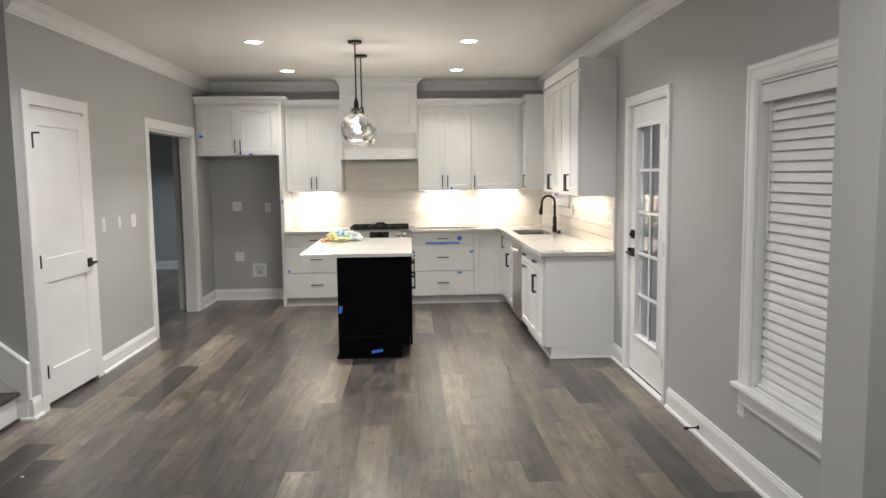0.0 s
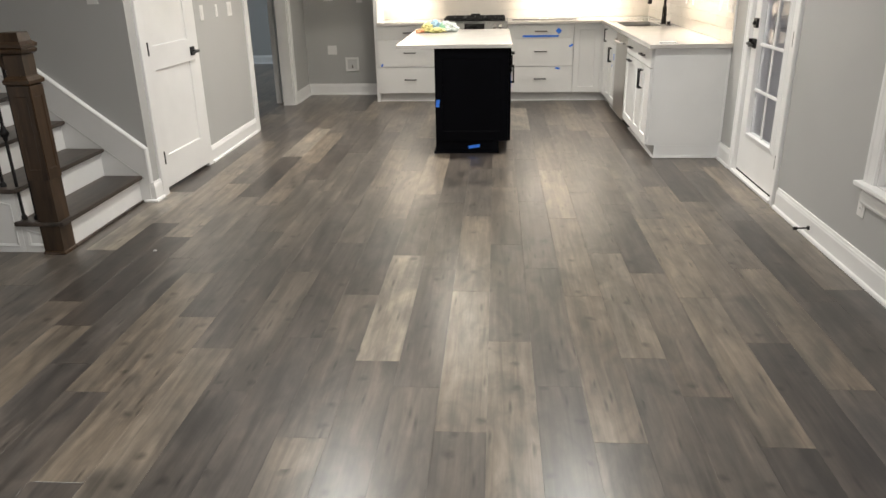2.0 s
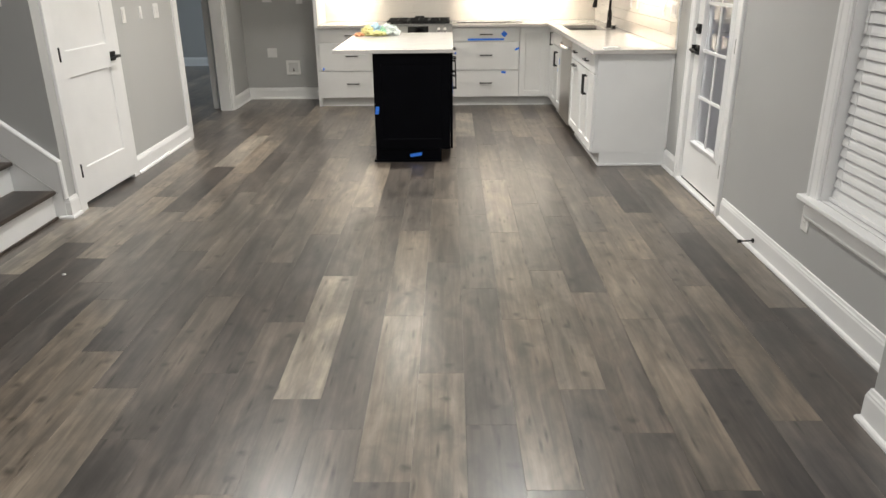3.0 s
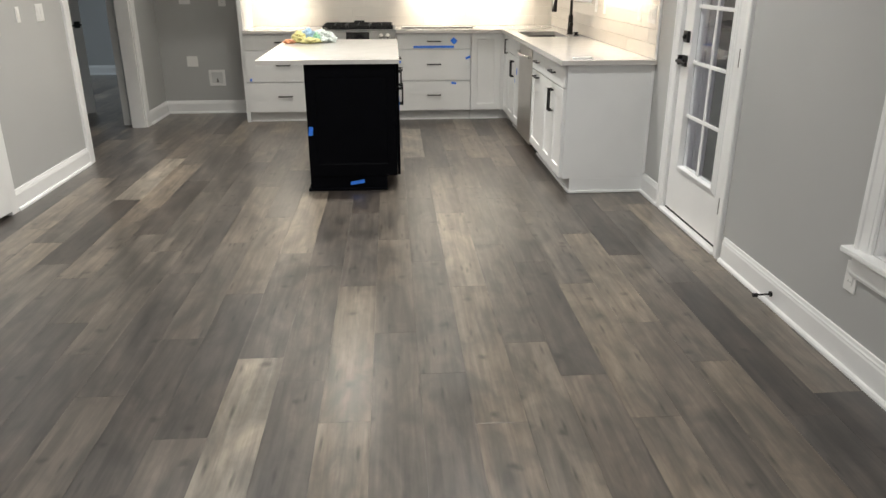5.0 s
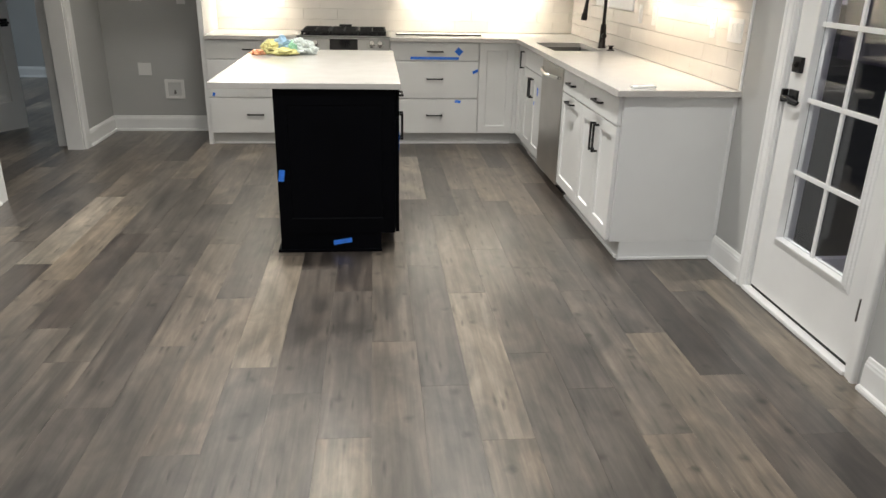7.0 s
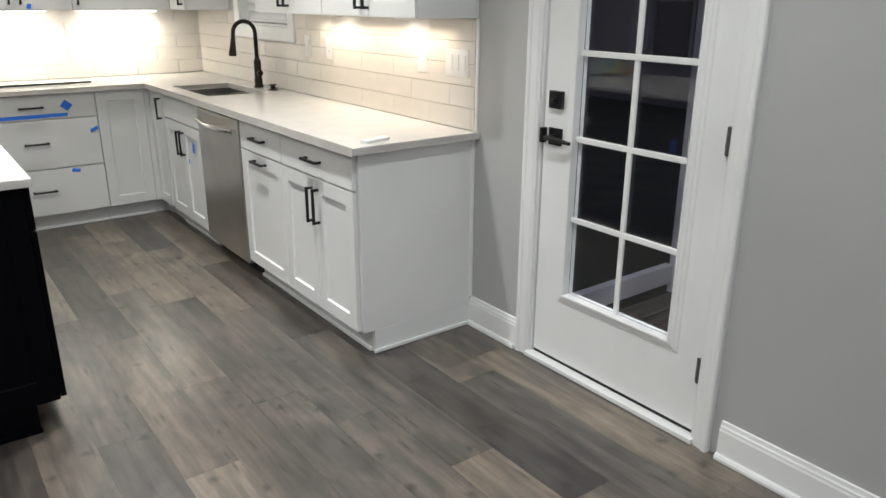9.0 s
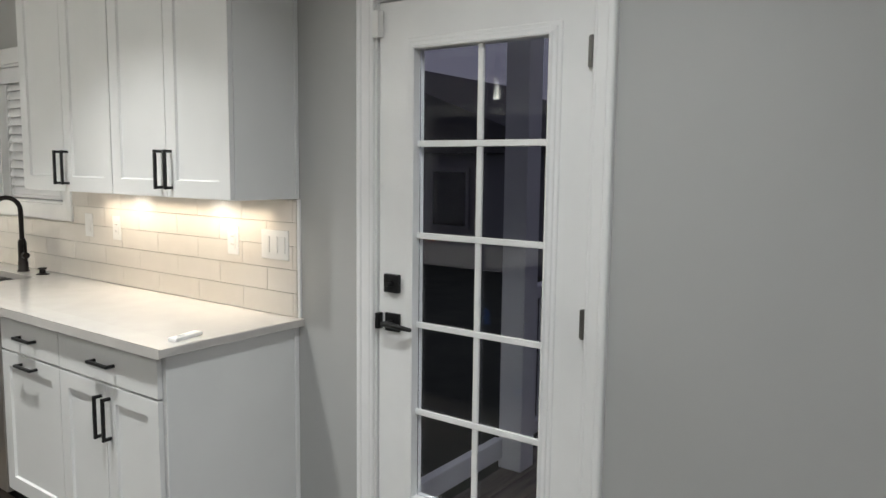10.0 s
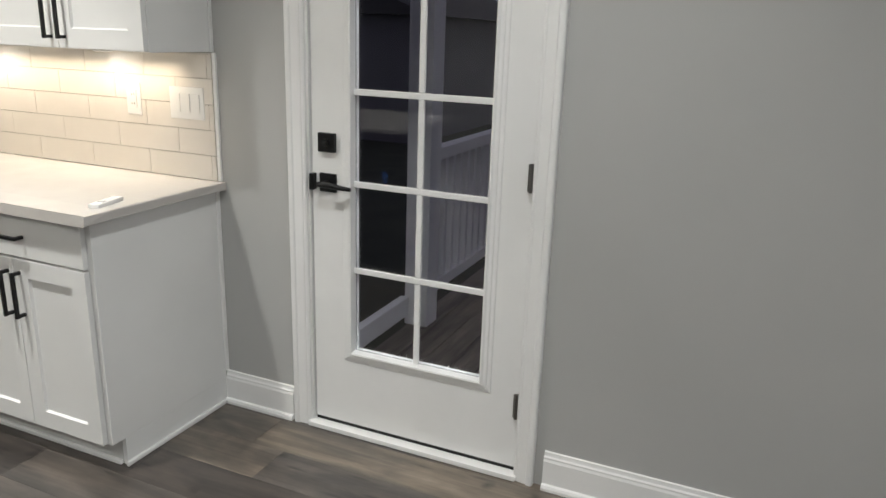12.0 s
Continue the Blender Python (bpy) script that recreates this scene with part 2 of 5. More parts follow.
# duller white that puts shade into toe kicks, skirt groove and box back
SHADE_GREY = material("shade_grey_paint", (0.62, 0.62, 0.61), 0.5, var=0.05, scale=5)
PLATE = material("switch_plastic", (0.80, 0.795, 0.78), 0.3, var=0.02)
TAPE = material("blue_tape", (0.035, 0.20, 0.80), 0.7, var=0.12, scale=40, bump=0.3, bump_scale=200)
SLAT = material("blind_slat", (0.80, 0.80, 0.80), 0.38, var=0.02, scale=6)
NICKEL = material("satin_nickel", (0.22, 0.21, 0.20), 0.34, 1.0, var=0.06)
TREAD = wood_material("stained_tread", (0.060, 0.047, 0.040), (0.075, 0.058, 0.050), 0.35, 1)
NEWEL = wood_material("stained_newel", (0.050, 0.030, 0.017), (0.050, 0.030, 0.017), 0.36, 2)
PLANK = plank_material("floor_plank", 0.30, 1.0)
SUBFLOOR = material("floor_joint", (0.07, 0.06, 0.052), 0.8, var=0.2, scale=10)
GLASS = glass_material("clear_glass")
PANE = glass_material("window_pane", (0.93, 0.95, 0.96))
LED = glow("led_disc", (1.0, 0.95, 0.86), 25)
LEDBAR = glow("led_bar", (1.0, 0.93, 0.82), 30)
FILAMENT = glow("bulb_glow", (1.0, 0.92, 0.80), 140)
VINYL = material("porch_vinyl", (0.75, 0.75, 0.76), 0.4, var=0.03)
DECK = wood_material("deck_board", (0.12, 0.10, 0.085), (0.16, 0.14, 0.12), 0.6, 0)
SIDING = material("siding", (0.16, 0.155, 0.17), 0.7, var=0.08, scale=2)
SHINGLE = material("roof_shingle", (0.06, 0.058, 0.062), 0.9, var=0.25, scale=14)
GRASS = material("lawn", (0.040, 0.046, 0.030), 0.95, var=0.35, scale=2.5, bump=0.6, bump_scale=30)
FOILS = [material("plastic_" + n, c, 0.18, var=0.25, scale=22, bump=0.4, bump_scale=60)
         for n, c in (("blue", (0.34, 0.50, 0.66)), ("yellow", (0.62, 0.58, 0.26)), ("clear", (0.62, 0.68, 0.66)), ("orange", (0.75, 0.36, 0.2)), ("green", (0.30, 0.55, 0.38)))]

# ---- mesh helpers ----


def mesh_of(bm, name):
    me = bpy.data.meshes.new(name)
    bmesh.ops.recalc_face_normals(bm, faces=bm.faces)
    bm.to_mesh(me)
    bm.free()
    return me


def thing(name, x, y, z, label, category, group="", kind=""):
    ob = new(name)
    ob.location = (x, y, z)
    ob.empty_display_size = 0.1
    return tagged(ob, label, category, group, kind)


def part(name, bm, mat, parent=None, label="", smooth=False):
    """Links a bmesh, built in world metres, as one mesh under a thing or a part."""
    me = mesh_of(bm, name)
    me.materials.append(mat)
    if smooth:
        for p in me.polygons:
            p.use_smooth = True
        me.set_sharp_from_angle(angle=radians(40))
    ob = new(name, me)
    if parent:
        ob.parent = parent
        base = parent.location if parent.parent is None else Vector((0, 0, 0))
        if parent.parent is None and parent.type == "EMPTY":
            ob.matrix_parent_inverse = Matrix.Translation(-base)
    if label:
        ob["label"] = label
    return ob


def box(x0, x1, y0, y1, z0, z1, bevel=0.002, bm=None, m=None):
    own = bmesh.new()
    vs = [own.verts.new((x, y, z)) for x in (x0, x1) for y in (y0, y1) for z in (z0, z1)]
    for f in ((0, 1, 3, 2), (4, 6, 7, 5), (0, 4, 5, 1), (2, 3, 7, 6), (0, 2, 6, 4), (1, 5, 7, 3)):
        own.faces.new([vs[i] for i in f])
    bmesh.ops.recalc_face_normals(own, faces=own.faces)
    small = min(abs(x1 - x0), abs(y1 - y0), abs(z1 - z0))
    if bevel and small > 2.5 * bevel:
        bmesh.ops.bevel(own, geom=own.edges, offset=bevel, segments=2, affect="EDGES", profile=0.6)
    return merge(own, bm, m)


def merge(own, bm, m=None):
    if m is not None:
        own.transform(m)
    if bm is None:
        return own
    me = bpy.data.meshes.new("scratch")
    own.to_mesh(me)
    own.free()
    bm.from_mesh(me)
    bpy.data.meshes.remove(me)
    return bm


def tube(points, radius, bm=None, sides=12, m=None, caps=True):
    """A round bar along a line of points; radius may be one number or one per point."""
    own = bmesh.new()
    pts = [Vector(p) for p in points]
    rad = radius if isinstance(radius, (list, tuple)) else [radius] * len(pts)
    rings = []
    ref = None
    for i, p in enumerate(pts):
        d = (pts[min(i + 1, len(pts) - 1)] - pts[max(i - 1, 0)]).normalized()
        if ref is None:
            ref = Vector((1, 0, 0)) if abs(d.x) < 0.9 else Vector((0, 1, 0))
        a = (ref - d * ref.dot(d)).normalized()
        ref = a
        b = d.cross(a)
        rings.append([own.verts.new(p + (a * math.cos(2 * math.pi * k / sides) + b * math.sin(2 * math.pi * k / sides)) * rad[i]) for k in range(sides)])
    for r0, r1 in zip(rings, rings[1:]):
        for k in range(sides):
            own.faces.new((r0[k], r0[(k + 1) % sides], r1[(k + 1) % sides], r1[k]))
    if caps:
        own.faces.new(rings[0][::-1])
        own.faces.new(rings[-1])
    return merge(own, bm, m)


def lathe(profile, bm=None, sides=24, m=None):
    """A turned shape round z from (radius, height) pairs."""
    own = bmesh.new()
    rings = []
    for r, h in profile:
        if r < 1e-5:
            rings.append([own.verts.new((0, 0, h))])
        else:
            rings.append([own.verts.new((r * math.cos(2 * math.pi * k / sides), r * math.sin(2 * math.pi * k / sides), h)) for k in range(sides)])
    for r0, r1 in zip(rings, rings[1:]):
        for k in range(sides):
            a, b = r0[k % len(r0)], r0[(k + 1) % len(r0)]
            c, d = r1[(k + 1) % len(r1)], r1[k % len(r1)]
            vs = []
            for v in (a, b, c, d):
                if v not in vs:
                    vs.append(v)
            if len(vs) > 2:
                own.faces.new(vs)
    return merge(own, bm, m)


def sweep(path, profile, bm=None, m=None, closed=False):
    """A moulding: profile (aside, up) carried along a flat path, mitred at its corners. Aside points to the left of the path."""
    own = bmesh.new()
    pts = [Vector(p) for p in path]
    n = len(pts)
    rings = []
    for i, p in enumerate(pts):
        before = (p - pts[i - 1]).normalized() if (i > 0 or closed) else None
        after = (pts[(i + 1) % n] - p).normalized() if (i < n - 1 or closed) else None
        d0 = before or after
        d1 = after or before
        n0, n1 = Vector((-d0.y, d0.x)), Vector((-d1.y, d1.x))
        mid = (n0 + n1)
        mid = mid / max(0.2, mid.dot(n0))
        rings.append([own.verts.new((p.x + mid.x * a, p.y + mid.y * a, u)) for a, u in profile])
    k = len(profile)
    for i in range(n if closed else n - 1):
        r0, r1 = rings[i], rings[(i + 1) % n]
        for j in range(k):
            own.faces.new((r0[j], r0[(j + 1) % k], r1[(j + 1) % k], r1[j]))
    if not closed:
        own.faces.new(rings[0][::-1])
        own.faces.new(rings[-1])
    bmesh.ops.recalc_face_normals(own, faces=own.faces)
    return merge(own, bm, m)


def slab_with_holes(u0, u1, w0, w1, thick, holes, m):
    """An upright slab in (u, w) with rectangular openings through it; thickness along the third axis."""
    us = sorted({u0, u1, *[h[i] for h in holes for i in (0, 1)]})
    ws = sorted({w0, w1, *[h[i] for h in holes for i in (2, 3)]})

    def solid(i, j):
        if not (0 <= i < len(us) - 1 and 0 <= j < len(ws) - 1):
            return False
        cu, cw = (us[i] + us[i + 1]) / 2, (ws[j] + ws[j + 1]) / 2
        return not any(h[0] < cu < h[1] and h[2] < cw < h[3] for h in holes)
    bm = bmesh.new()

    def quad(*co):
        bm.faces.new([bm.verts.new(c) for c in co])
    for i in range(len(us) - 1):
        for j in range(len(ws) - 1):
            if not solid(i, j):
                continue
            a, b, c, d = us[i], us[i + 1], ws[j], ws[j + 1]
            quad((a, 0, c), (b, 0, c), (b, 0, d), (a, 0, d))
            quad((a, thick, c), (a, thick, d), (b, thick, d), (b, thick, c))
            if not solid(i - 1, j):
                quad((a, 0, c), (a, 0, d), (a, thick, d), (a, thick, c))
            if not solid(i + 1, j):
                quad((b, 0, c), (b, thick, c), (b, thick, d), (b, 0, d))
            if not solid(i, j - 1):
                quad((a, 0, c), (a, thick, c), (b, thick, c), (b, 0, c))
            if not solid(i, j + 1):
                quad((a, 0, d), (b, 0, d), (b, thick, d), (a, thick, d))
    bmesh.ops.remove_doubles(bm, verts=bm.verts, dist=1e-5)
    bm.transform(m)
    return bm


# frames of reference: u along the face, v into the thing, w up
def face_minus_y(y):      # seen when looking along +y
    return Matrix(((1, 0, 0, 0), (0, 1, 0, y), (0, 0, 1, 0), (0, 0, 0, 1)))


def face_minus_x(x):      # u = -y
    return Matrix(((0, 1, 0, x), (-1, 0, 0, 0), (0, 0, 1, 0), (0, 0, 0, 1)))


def face_plus_x(x):       # u = y
    return Matrix(((0, -1, 0, x), (1, 0, 0, 0), (0, 0, 1, 0), (0, 0, 0, 1)))


# wall plane (u, w) to world for casings: path x -> u, path y -> w, up -> out of the wall
def on_wall(face):
    return face @ Matrix(((1, 0, 0, 0), (0, 0, -1, 0), (0, 1, 0, 0), (0, 0, 0, 1)))


def structure(name, bm, mat, label, category, smooth=False):
    return tagged(part(name, bm, mat, smooth=smooth), label, category, kind="structure")

# ---- the shell ----
RW, LW, BW = 1.75, -2.48, 9.45
DOOR = (4.855, 5.70, 0.0, 2.09)            # garden door opening: y0, y1, z0, z1
WIN = (2.74, 3.605, 0.485, 2.012)             # dining window opening
SINKWIN = (7.87, 8.61, 1.29, 2.06)         # window over the sink
CLOSET = (5.05, 5.86, 0.0, 2.068)
OPENING = (7.275, 8.685, 0.0, 2.05)


def flip(o):
    return (-o[1], -o[0], o[2], o[3])


wall_right = structure("wall_east", slab_with_holes(-9.6, 3.5, 0, CEILING, 0.16, [flip(DOOR), flip(WIN), flip(SINKWIN)], face_minus_x(RW)), WALL,
                       "light grey painted plaster wall with door and windows", "wall")
wall_back = structure("wall_north", slab_with_holes(-2.48, 1.75, 0, CEILING, 0.15, [], face_minus_y(BW)), WALL, "grey painted plaster wall behind the cabinets", "wall")
wall_left = structure("wall_west", slab_with_holes(4.86, 12.8, 0, CEILING, 0.13, [CLOSET, OPENING], face_plus_x(LW)), WALL,
                      "grey painted plaster wall with a closet door and a cased opening", "wall")
structure("wall_stairs", slab_with_holes(-5.2, -2.61, 0, CEILING, 0.13, [], face_minus_y(4.86)), WALL, "grey painted wall beside the stairs", "wall")
structure("wall_south", slab_with_holes(-5.35, 1.75, 0, CEILING, 0.15, [], face_minus_y(-3.65)), WALL, "plain grey painted end wall", "wall")
structure("wall_far_west", slab_with_holes(-3.5, 12.8, 0, CEILING, 0.15, [], face_plus_x(-5.2)), WALL, "plain grey painted side wall", "wall")
structure("wall_hall_end", slab_with_holes(-5.2, -2.61, 0, CEILING, 0.15, [], face_minus_y(12.8)), WALL, "grey painted wall at the end of the hall", "wall")
structure("wall_pier", box(1.495, 1.748, 2.280, 2.526, 0, CEILING, 0.004), WALL, "grey painted wall stub beside the window", "wall")
structure("ceiling", box(-5.4, 1.95, -3.7, 13.0, CEILING, CEILING + 0.1, 0), CEIL, "white painted flat ceiling", "ceiling")

CROWN = [(0, -0.112), (0.010, -0.112), (0.013, -0.098), (0.022, -0.094), (0.030, -0.082), (0.050, -0.050), (0.072, -0.030), (0.080, -0.026), (0.084, -0.014), (0.098, -0.010), (0.098, -0.001), (0, -0.001)]
structure("crown_trim", sweep([(RW, 2.526), (RW, BW), (LW, BW), (LW, 4.86)], [(a, CEILING + u) for a, u in CROWN]), TRIM, "white painted crown moulding along the ceiling", "crown moulding")
BASE = [(0, 0), (0.030, 0), (0.030, 0.010), (0.025, 0.018), (0.016, 0.021), (0.016, 0.104), (0.013, 0.112), (0.013, 0.118), (0.009, 0.124), (0.007, 0.136), (0, 0.138)]
for run in ([(RW, -3.5), (RW, 2.280), (1.495, 2.280), (1.495, 2.526), (RW, 2.526), (RW, 4.764)], [(RW, 5.772), (RW, 6.097)],
            [(-1.512, BW), (LW, BW), (LW, 8.786)], [(LW, 7.174), (LW, 5.942)], [(LW, 4.964), (LW, 4.86), (-2.545, 4.86)],
            [(-2.61, 12.8), (-5.2, 12.8), (-5.2, 4.99)], [(-2.61, 9.0), (-2.61, 12.8)], [(-5.2, 3.6), (-5.2, -3.5), (RW, -3.5)]):
    structure("baseboard", sweep(run, BASE), TRIM, "white painted baseboard with shoe moulding", "baseboard")

CASING = [(0, 0), (0, 0.011), (0.006, 0.014), (0.014, 0.014), (0.018, 0.017), (0.058, 0.020), (0.064, 0.025), (0.080, 0.026), (0.086, 0.024), (0.090, 0.018), (0.090, 0)]


def flat_casing(w):
    return [(0, 0), (0, 0.016), (0.003, 0.019), (w - 0.003, 0.019), (w, 0.016), (w, 0)]


def casing(face, o, profile, parent):
    u0, u1, w0, w1 = o
    part("casing", sweep([(u0, w0), (u0, w1), (u1, w1), (u1, w0)], profile, m=on_wall(face)), TRIM, parent)


def jamb_lining(face, o, depth, parent, thick=0.018, name="jamb"):
    u0, u1, w0, w1 = o
    part(name, box(u0, u0 + thick, 0.001, depth, w0, w1 - thick, 0.001, m=face), TRIM, parent)
    part(name, box(u1 - thick, u1, 0.001, depth, w0, w1 - thick, 0.001, m=face), TRIM, parent)
    part(name, box(u0, u1, 0.001, depth, w1 - thick, w1, 0.001, m=face), TRIM, parent)


def panelled(face, u0, u1, w0, w1, v0, thick, panels, recess=0.009):
    """A leaf with sunk panels, each edged by a small slope."""
    bm = slab_with_holes(u0, u1, w0, w1, recess, panels, Matrix.Translation((0, v0, 0)))
    box(u0, u1, v0 + recess, v0 + thick, w0, w1, 0, bm)
    flat = Matrix(((1, 0, 0, 0), (0, 0, -1, v0 + recess), (0, 1, 0, 0), (0, 0, 0, 1)))
    for a, b, c, d in panels:
        sweep([(a, c), (b, c), (b, d), (a, d)], [(0, 0), (0, recess - 0.0015), (0.005, 0)], bm, flat, closed=True)
    bm.transform(face)
    return bm


# ---- doors ----
def hinge(face, u, w, v, mat, parent, name="hinge"):
    bm = tube([(u, v, w - 0.045), (u, v, w + 0.045)], 0.007, sides=10)
    box(u - 0.012, u + 0.012, v + 0.002, v + 0.006, w - 0.043, w + 0.043, 0.0005, bm)
    bm.transform(face)
    part(name, bm, mat, parent, smooth=True)


def lever(face, u, w, v, way, mat, parent):
    """Square rosette with a flat lever that points along way (+1 or -1)."""
    part("rosette", box(u - 0.033, u + 0.033, v - 0.010, v, w - 0.033, w + 0.033, 0.002, m=face), mat, parent)
    bm = tube([(u, v - 0.008, w), (u, v - 0.052, w)], 0.010)
    tube([(u - 0.012 * way, v - 0.050, w), (u + 0.03 * way, v - 0.053, w + 0.001), (u + 0.075 * way, v - 0.052, w - 0.003), (u + 0.115 * way, v - 0.048, w - 0.006)], [0.010, 0.0105, 0.009, 0.007], bm)
    bm.transform(face)
    part("lever_handle", bm, mat, parent, smooth=True)


# closet door, barely ajar
F = face_plus_x(LW)
door = thing("door_1", LW, 5.455, 0, "closed white two-panel closet door with black hardware", "door", kind="structure")
casing(F, (5.055, 5.851, 0, 2.073), flat_casing(0.09), door)
jamb_lining(F, CLOSET, 0.128, door, 0.012)
AJAR = Matrix.Translation((LW, 5.066, 0)) @ Matrix.Rotation(radians(-2.4), 4, "Z") @ Matrix.Translation((-LW, -5.066, 0)) @ F
part("leaf", panelled(AJAR, 5.066, 5.848, 0.032, 2.052, 0.004, 0.035, [(5.176, 5.732, 1.03, 1.944), (5.176, 5.732, 0.26, 0.865)], 0.010), TRIM, door)
lever(AJAR, 5.788, 0.935, 0.004, -1, BLACK, door)
for hz in (0.26, 1.02, 1.833):
    hinge(F, 5.070, hz, -0.014, BLACK, door)
bm = box(5.050, 5.060, -0.022, -0.004, 1.808, 1.888, 0.001)
tube([(5.055, -0.018, 1.886), (5.105, -0.045, 1.890)], 0.006, bm)
bm.transform(F)
part("hinge_stop", bm, BLACK, door)

# cased opening to the hall
opening = thing("door_2", LW, 8.0, 0, "white cased opening that leads to the hall", "cased opening", kind="structure")
casing(F, (7.270, 8.690, 0, 2.055), flat_casing(0.095), opening)
jamb_lining(F, OPENING, 0.131, opening, 0.02)
# upright that stands in for the casing on the hall side
part("post", box(-2.735, -2.672, 8.80, 8.90, 0, 2.05, 0.003), TRIM, opening, "white casing on the hall side of the opening")

# open door leaf in the hall
hall = thing("door_3", -3.66, 8.86, 0, "white two-panel hall door standing open", "door", kind="structure")
turned = Matrix.Translation((-3.66, 8.86, 0)) @ Matrix.Rotation(math.atan2(0.65, 0.39), 4, "Z")
part("leaf", panelled(turned, 0, 0.76, 0.015, 2.03, 0, 0.035, [(0.11, 0.65, 1.03, 1.92), (0.11, 0.65, 0.26, 0.865)]), TRIM, hall)
lever(turned, 0.70, 0.94, 0, -1, BLACK, hall)

# garden door with glass
F = face_minus_x(RW)
gd = thing("door_4", RW, 5.28, 0, "closed white garden door with ten glass panes and black lock", "door", kind="structure")
U = flip(DOOR)
casing(F, (U[0] + 0.006, U[1] - 0.012, 0, 2.080), [(a * 0.78, u) for a, u in CASING], gd)
jamb_lining(F, U, 0.158, gd, 0.014)
part("door_stop", box(U[0] + 0.014, U[0] + 0.026, 0.056, 0.14, 0.03, 2.07, 0.002, m=F), TRIM, gd)
part("door_stop", box(U[1] - 0.026, U[1] - 0.014, 0.056, 0.14, 0.03, 2.07, 0.002, m=F), TRIM, gd)
part("threshold", box(U[0] + 0.002, U[1] - 0.002, -0.028, 0.15, 0.001, 0.020, 0.003, m=F), TRIM, gd)
part("sweep_strip", box(U[0] + 0.02, U[1] - 0.02, 0.012, 0.05, 0.0205, 0.034, 0.001, m=F), SHADOWGAP, gd, "black rubber door sweep")
L0, L1, GU0, GU1, GZ0, GZ1 = -5.680, -4.872, -5.516, -5.012, 0.335, 1.905
leaf_bm = slab_with_holes(L0, L1, 0.035, 2.072, 0.044, [(GU0, GU1, GZ0, GZ1)], Matrix.Translation((0, 0.010, 0)))
leaf_bm.transform(F)
leaf = part("leaf", leaf_bm, TRIM, gd)
GLF = [(0, 0), (0, 0.016), (0.006, 0.018), (0.012, 0.012), (0.022, 0.011), (0.026, 0.006), (0.036, 0.005), (0.040, 0)]
flat = F @ Matrix(((1, 0, 0, 0), (0, 0, -1, 0.010), (0, 1, 0, 0), (0, 0, 0, 1)))
part("glazing_frame", sweep([(GU0, GZ0), (GU0, GZ1), (GU1, GZ1), (GU1, GZ0)], GLF, m=flat, closed=True), TRIM, gd)
rows = [GZ0 + (GZ1 - GZ0) * k / 5 for k in range(6)]
mid = (GU0 + GU1) / 2
for a, b in zip(rows, rows[1:]):
    for c, d in ((GU0, mid), (mid, GU1)):
        pane = part("pane", box(c + 0.001, d - 0.001, 0.028, 0.034, a + 0.001, b - 0.001, 0, m=F), PANE, gd)
        pane.visible_shadow = False
for w in rows[1:-1]:
    part("muntin", box(GU0, GU1, 0.015, 0.027, w - 0.0105, w + 0.0105, 0.003, m=F), TRIM, gd)
for a, b in zip(rows, rows[1:]):
    part("muntin", box(mid - 0.0105, mid + 0.0105, 0.0155, 0.0268, a + 0.0108 * (a > GZ0), b - 0.0108 * (b < GZ1), 0.003, m=F), TRIM, gd)
bm = box(-5.646, -5.580, -0.008, 0.010, 1.068, 1.134, 0.003, m=F)
part("deadbolt", bm, BLACK, gd, "square black deadbolt")
bm = tube([(-5.613, -0.008, 1.101), (-5.613, -0.018, 1.101)], 0.014)
box(-5.622, -5.604, -0.024, -0.016, 1.093, 1.105, 0.002, bm)
bm.transform(F)
part("thumb_turn", bm, BLACK, gd)
lever(F, -5.613, 0.960, 0.010, 1, BLACK, gd)
part("strike", box(-5.678, -5.662, -0.018, 0.009, 0.932, 0.990, 0.003, m=F), BLACK, gd)
for hz in (0.275, 1.055, 1.845):
    hinge(F, -4.874, hz, -0.006, NICKEL, gd)
part("alarm_sensor", box(-5.690, -5.662, -0.022, 0.009, 1.955, 2.045, 0.003, m=F), PLATE, gd, "small white alarm contact")

# ---- windows ----


